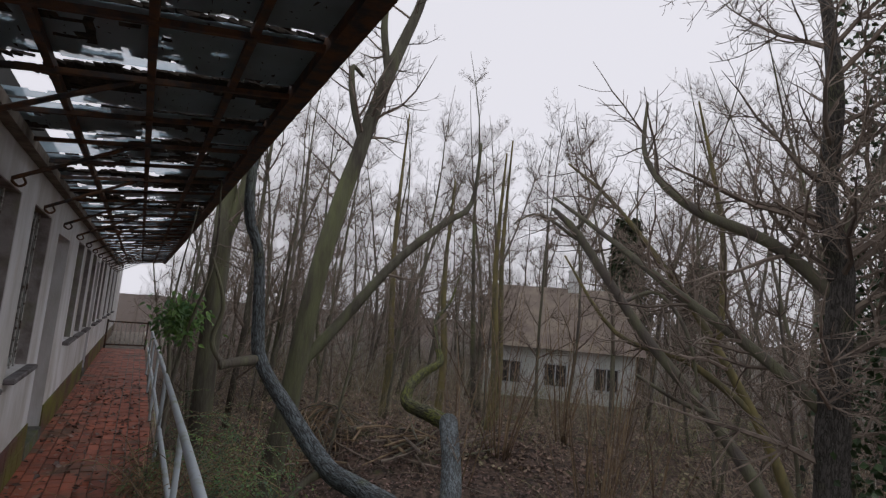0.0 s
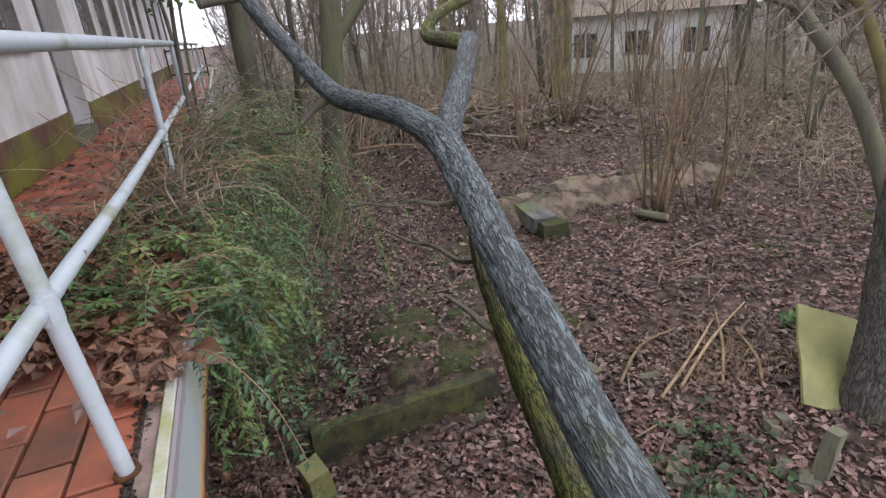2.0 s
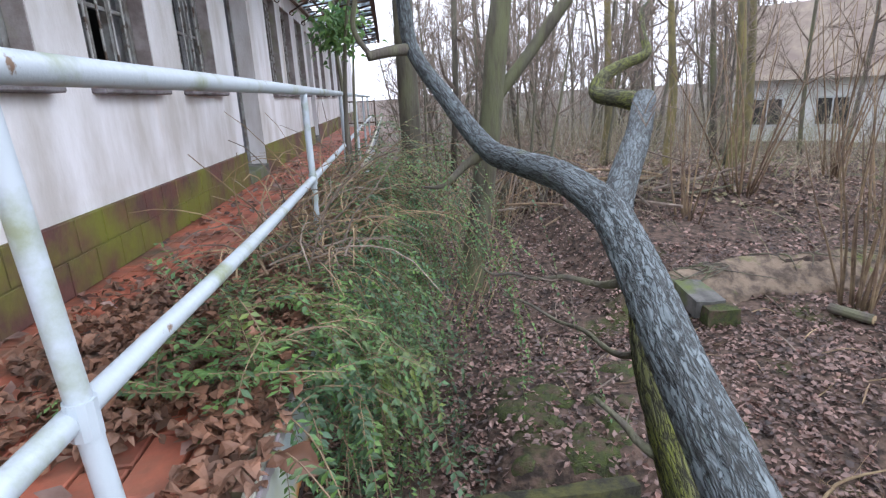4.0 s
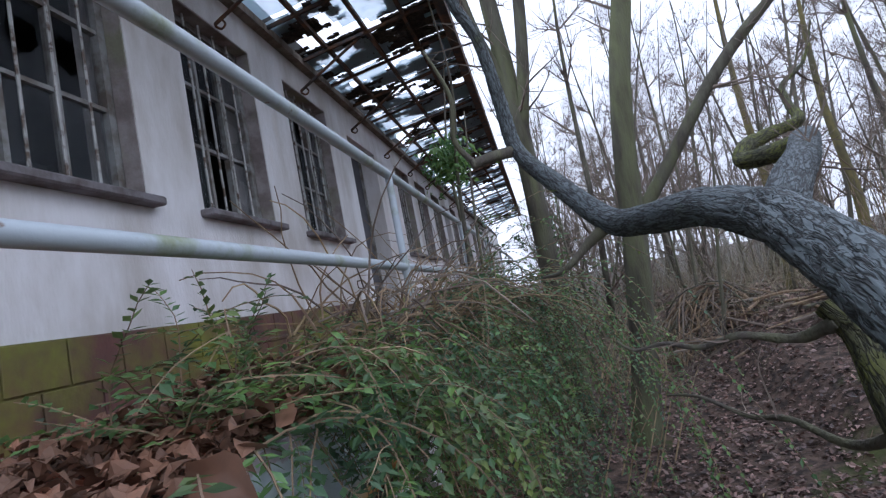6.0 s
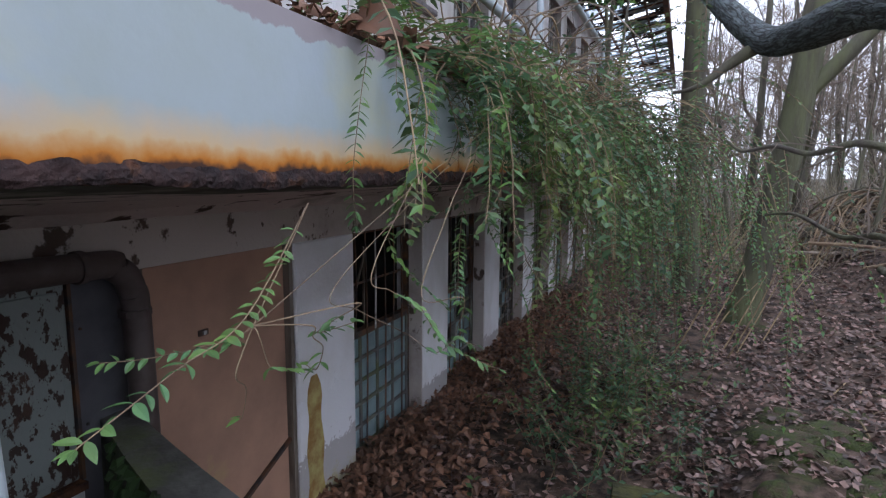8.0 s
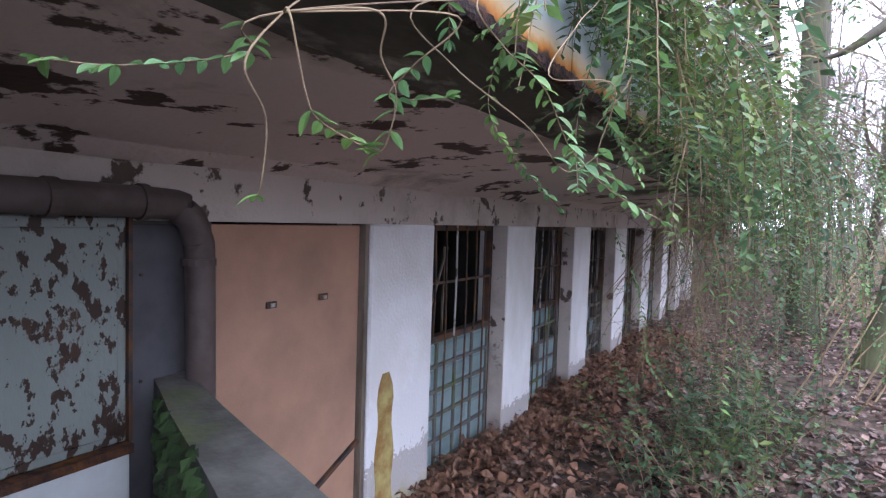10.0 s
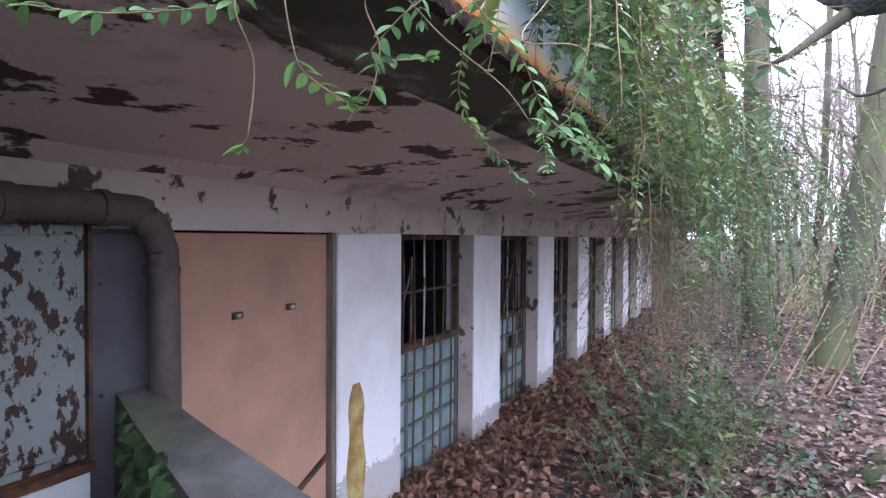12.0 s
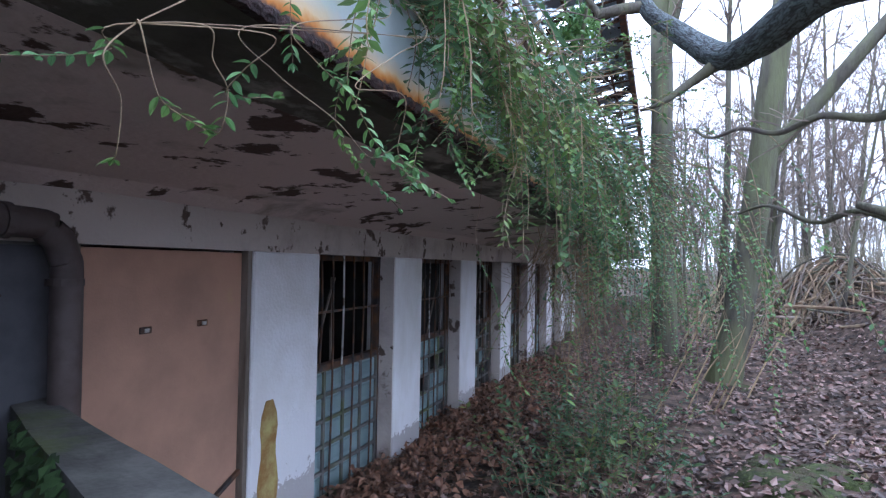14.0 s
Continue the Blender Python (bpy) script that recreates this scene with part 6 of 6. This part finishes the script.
def earth_face():
    """The bare, ragged face of soil where the bank has slipped."""
    v, f = [], []
    xs = np.arange(5.75, 11.8, 0.05)
    n = 9
    for x in xs:
        yc = 10.15 + 0.08 * (x - 6.5) - 0.3 * noise.noise((x * 0.8, 0.5, 3))
        fade = smooth(5.7, 6.4, x) * (1 - smooth(10.8, 11.8, x))
        for k in range(n):
            t = k / (n - 1)
            y = yc - 0.62 + 0.58 * t ** 1.6 + 0.09 * noise.noise((x * 3.0, t * 3, 2)) + 0.05 * noise.noise((x * 9.0, t * 7, 5))
            z = lie(x, yc - 0.62) * (1 - t) + (lie(x, yc + 0.1) + 0.03) * t + 0.06 * noise.noise((x * 4, t * 5, 7)) * math.sin(3.1 * t)
            v.append((x, y, z - 0.16 * (1 - fade)))
    for i in range(len(xs) - 1):
        for k in range(n - 1):
            a = i * n + k
            f.append((a, a + n, a + n + 1, a + 1))
    o = place("earth_bank", (v, f), EARTH, smooth=True)
    tagged(o, "bare slipped face of pale soil with moss", "earth", kind="structure")
    r = random.Random(70)
    roots = thing("bank_roots", "dark roots hanging from the lip of the bank", "roots")
    for k in range(26):
        x = r.uniform(6.2, 11.2)
        y = 10.1 + 0.08 * (x - 6.5) - 0.3 * noise.noise((x * 0.8, 0.5, 3))
        z = lie(x, y + 0.1) + 0.03
        part("root", tube((x, y + 0.1, z, 0.016), (x + r.gauss(0, 0.25), y - 0.12, z + 0.02, 0.013), (x + r.gauss(0, 0.5), y - 0.3, z - r.uniform(0.1, 0.35), 0.006), sides=5, steps=3), BARK_DARK, roots)


earth_face()


def ground_ivy():
    """Dark glossy ivy round the foot of the leaning tree."""
    r = random.Random(91)
    b = thing("ground_ivy", "dark green ivy creeping round the tree's foot", "ivy")
    v, f, lv, lf = [], [], [], []
    for k in range(95):
        x, y = r.uniform(3.7, 5.6), r.gauss(4.05, 0.26)
        ln = wander((x, y, lie(x, y) + 0.02), (r.gauss(0, 1), r.gauss(0, 1), 0.5), r.uniform(0.25, 0.6), 0.004, 0.002, 6, 0.25, r, -0.06)
        ln = [(p[0], p[1], max(p[2], lie(p[0], p[1]) + 0.03), p[3]) for p in ln]
        sweep(v, f, ln, 3)
        for p in ln[1:]:
            a = r.uniform(0, 6.28)
            leaf_fine(lv, lf, Vector(p[:3]), Vector((math.cos(a), math.sin(a), r.uniform(-0.1, 0.5))), Vector((r.gauss(0, 0.4), r.gauss(0, 0.4), 1)), r.uniform(0.06, 0.1), r.uniform(0.05, 0.08), 0.12)
    tagged(part("stem_tangle", (v, f), STEM, b), kind="stuff")
    tagged(part("foliage", (lv, lf), LEAF_IVY, b, "glossy dark ivy leaves"), kind="stuff")


ground_ivy()


def moss_cushions():
    r = random.Random(81)
    for k in range(22):
        x, y, R = r.gauss(3.95, 0.45), r.gauss(7.2, 0.6), r.uniform(0.12, 0.32)
        v, f = [(x, y, lie(x, y) + 0.05)], []
        n = 18
        for ring, h in ((0.35, 0.05), (0.7, 0.035), (1.0, -0.03)):
            for i in range(n):
                a = 2 * math.pi * i / n
                q = R * ring * (1 + 0.5 * noise.noise((math.cos(a) * 1.5 + k, math.sin(a) * 1.5, ring)))
                px, py = x + q * math.cos(a), y + q * math.sin(a)
                v.append((px, py, lie(px, py) + h + 0.012 * noise.noise((px * 14, py * 14, k))))
        for i in range(n):
            j = (i + 1) % n
            f.append((0, 1 + i, 1 + j))
            for b0 in (1, 1 + n):
                f.append((b0 + i, b0 + n + i, b0 + n + j, b0 + j))
        tagged(place("moss_cushion", (v, f), MOSS, smooth=True), "low green moss cushion on bare earth", "moss", "moss on the earth bank")


moss_cushions()
rubble_block("concrete_block", "broken concrete slab jutting from the earth bank", "concrete", (0.42, 1.7, 0.26), pose(6.62, 9.95, lie(6.62, 9.25) + 0.12, 5, 0, -4), CONCRETE, 1)
rubble_block("concrete_block", "mossy broken end of a concrete slab", "concrete", (0.45, 0.3, 0.28), pose(6.66, 9.0, lie(6.66, 9.0) - 0.02, 0, 0, -6), MOSS, 2)
rubble_block("garden_wall", "low mossy concrete wall across the yard", "wall", (2.0, 0.16, 0.5), pose(3.12, 6.08, -2.98, 0, 0, 3), MOSSY_CONCRETE, 3)
rubble_block("wall_stump", "broken yellow-green stump of a concrete post", "post", (0.2, 0.24, 0.5), pose(2.1, 5.62, -2.9, 14, -10, 20), OLIVE, 4)
r5 = random.Random(6)
for k in range(16):
    x, y = 5.4 + r5.gauss(0, 0.7), 4.8 + r5.gauss(0, 0.6)
    rubble_block("brick", "dark old brick lying among the leaves", "brick", (0.2, 0.1, 0.07), pose(x, y, lie(x, y) - 0.005, r5.gauss(0, 12), r5.gauss(0, 12), r5.uniform(0, 180)), BARK_DARK, 10 + k)
bag = place("plastic_bag", boxes((-0.13, 0.13, -0.08, 0.08, 0, 0.1), soft=0.03), BLUE)
bag.matrix_basis = pose(1.36, 5.5, lie(1.36, 5.5) + 0.0, 12, 8, 35)
tagged(bag, "crumpled blue plastic wrapper lying in the yard", "litter")
sheet = rubble_block("leaning_sheet", "olive-yellow flat sheet leaning against a tree", "sheet", (0.9, 0.03, 1.0), pose(6.75, 4.1, lie(6.75, 4.1) - 0.06, -48, 20, -24), OLIVE, 6)
log = thing("rotten_log", "short rotten log with a pale sawn end on the bank", "log")
part("wood", tube((8.35, 9.0, lie(8.35, 9.0) + 0.1, 0.07), (8.6, 8.5, lie(8.6, 8.5) + 0.08, 0.075), sides=10, steps=3), BARK_DARK, log)
part("sawn_end", tube((8.6, 8.5, lie(8.6, 8.5) + 0.08, 0.066), (8.605, 8.49, lie(8.6, 8.5) + 0.08, 0.066), sides=10, steps=1), STRAW, log)
r6 = random.Random(14)
for k in range(46):
    x, y = r6.uniform(3.9, 7.8), r6.uniform(4.2, 9.5)
    a, ln = r6.uniform(-0.3, 1.6), r6.uniform(0.25, 0.9)
    z = lie(x, y) + 0.03
    o = place("fallen_stick", tube((x, y, z, 0.009), (x + 0.5 * ln * math.cos(a), y + 0.5 * ln * math.sin(a), z + r6.uniform(0, 0.08), 0.009), (x + ln * math.cos(a), y + ln * math.sin(a), lie(x + ln * math.cos(a), y + ln * math.sin(a)) + 0.03, 0.005), sides=5, steps=3), r6.choice((STEM, TWIG, STRAW)))
    tagged(o, "thin fallen stick on the leaves", "stick", "fallen sticks")
for x0, y0, x1, y1 in ((5.5, 5.1, 6.85, 5.8), (5.8, 5.15, 7.4, 5.85), (6.2, 5.0, 7.0, 5.9), (6.5, 4.8, 6.9, 5.5), (5.3, 5.5, 6.4, 5.9)):
    za, zb = lie(x0, y0) + 0.05, lie(x1, y1) + 0.12
    o = place("fallen_stick", tube((x0, y0, za, 0.018), ((x0 + x1) / 2, (y0 + y1) / 2 + r6.gauss(0, 0.06), (za + zb) / 2 + 0.03, 0.016), (x1, y1, zb, 0.009), sides=7, steps=4), STRAW, smooth=True)
    tagged(o, "long pale stick lying across the leaves", "stick", "fallen sticks")
fern = thing("green_tuft", "small bright green tuft among the leaves", "plant")
v, f = [], []
for k in range(70):
    a = r6.uniform(0, 6.28)
    leaf_fine(v, f, Vector((7.6 + r6.gauss(0, 0.06), 5.3 + r6.gauss(0, 0.06), lie(7.6, 5.3) + 0.05 * r6.random())), Vector((math.cos(a), math.sin(a), r6.uniform(0.2, 1.2))), Vector((0, 0, 1)), r6.uniform(0.12, 0.22), 0.035, -0.15)
tagged(part("foliage", (v, f), LEAF_FRESH, fern), kind="stuff")
rubble_block("rotten_post", "short rotten wooden post stump in the leaves", "post", (0.13, 0.11, 0.55), pose(5.9, 3.75, lie(5.9, 3.75) - 0.08, 4, 8, 20), BARK_DARK, 17)
for k in range(7):
    x, y = 2.7 + 0.14 * k + r6.gauss(0, 0.1), 10.6 + r6.gauss(0, 0.35)
    z, s = lie(x, y), r6.uniform(0.7, 1.2)
    o = place("bare_cane", tube((x, y, z - 0.02, 0.011), (x + 0.3 * s, y + 0.15, z + 0.6 * s, 0.009), (x + (0.55 + r6.gauss(0, 0.12)) * s, y + 0.3, z + 1.2 * s, 0.005), sides=6, steps=3), STRAW)
    tagged(o, "pale bare cane leaning at the slope", "cane", "leaning canes")
g2 = thing("grass_tuft", "tuft of dry straw-coloured grass on the leaves", "grass", kind="stuff")
v, f = [], []
for k in range(260):
    x, y = 6.6 + r6.gauss(0, 0.4), 5.15 + r6.gauss(0, 0.3)
    sweep(v, f, wander((x, y, lie(x, y)), (r6.gauss(0, 0.5), r6.gauss(0, 0.5), 0.8), r6.uniform(0.15, 0.5), 0.003, 0.001, 4, 0.2, r6, -0.1), 3)
part("blades", (v, f), STRAW, g2)
# ---------------------------------------------------------------- floor tiles and plinth tiles, last
def lay_tiles():
    r = random.Random(2)
    floor = bpy.data.objects["floor_walkway"]
    meshes = []
    for w, l in ((0.138, 0.285), (0.118, 0.238)):
        bm = boxes((-w / 2, w / 2, -l / 2, l / 2, -0.024, 0.0))
        bmesh.ops.bevel(bm, geom=[e for e in bm.edges if all(v.co.z > -0.01 for v in e.verts)], offset=0.005, segments=1, affect="EDGES")
        me = bpy.data.meshes.new("tile")
        bm.to_mesh(me)
        bm.free()
        me.materials.append(TILE)
        meshes.append(me)
    n = 0
    sv, sf = [], []

    def lay(me, x, y, w, l):
        nonlocal n
        z = r.uniform(-0.003, 0.003)
        if 2.0 < y < 8.2 and n < 300:
            n += 1
            o = part("tile", me, None, floor)
            o.location, o.rotation_euler = (x, y, z), (r.gauss(0, 0.006), r.gauss(0, 0.006), r.gauss(0, 0.006))
        else:
            k = len(sv)
            a, b = w / 2 - 0.003, l / 2 - 0.003
            sv.extend([(x - a, y - b, z), (x + a, y - b, z), (x + a, y + b, z), (x - a, y + b, z), (x - a, y - b, -0.024), (x + a, y - b, -0.024), (x + a, y + b, -0.024), (x - a, y + b, -0.024)])
            sf.extend([(k, k + 1, k + 2, k + 3), (k, k + 4, k + 5, k + 1), (k + 1, k + 5, k + 6, k + 2), (k + 2, k + 6, k + 7, k + 3), (k + 3, k + 7, k + 4, k)])

    for j in range(int((24 - Y0) / 0.3)):
        for i in range(4):
            lay(meshes[0], 1.51 - 0.15 * i, Y0 + 0.15 + 0.3 * j + (0.15 if i % 2 else 0), 0.138, 0.285)
    for j in range(int((24 - Y0) / 0.245)):
        for i in range(7):
            lay(meshes[1], 0.925 - 0.1245 * i, Y0 + 0.12 + 0.245 * j + (0.1225 if i % 2 else 0), 0.118, 0.238)
    o = part("tiles", (sv, sf), TILE, floor)
    tagged(o, kind="stuff")


lay_tiles()


def plinth_tiles():
    r = random.Random(9)
    me = None
    base = bpy.data.objects["baseboard"]
    for j, z in enumerate((0.105, 0.315)):
        for k in range(22):
            y = 2.5 + 0.31 * k + (0.15 if j else 0)
            if y > 9.1:
                continue
            if me is None:
                bm = boxes((0, 0.01, -0.15, 0.15, -0.1, 0.1), soft=0.003)
                me = bpy.data.meshes.new("plinth_tile")
                bm.to_mesh(me)
                bm.free()
                me.materials.append(PLINTH)
            o = part("plinth_tile", me, None, base)
            o.location = (WALL_X + 0.019, y, z)


plinth_tiles()
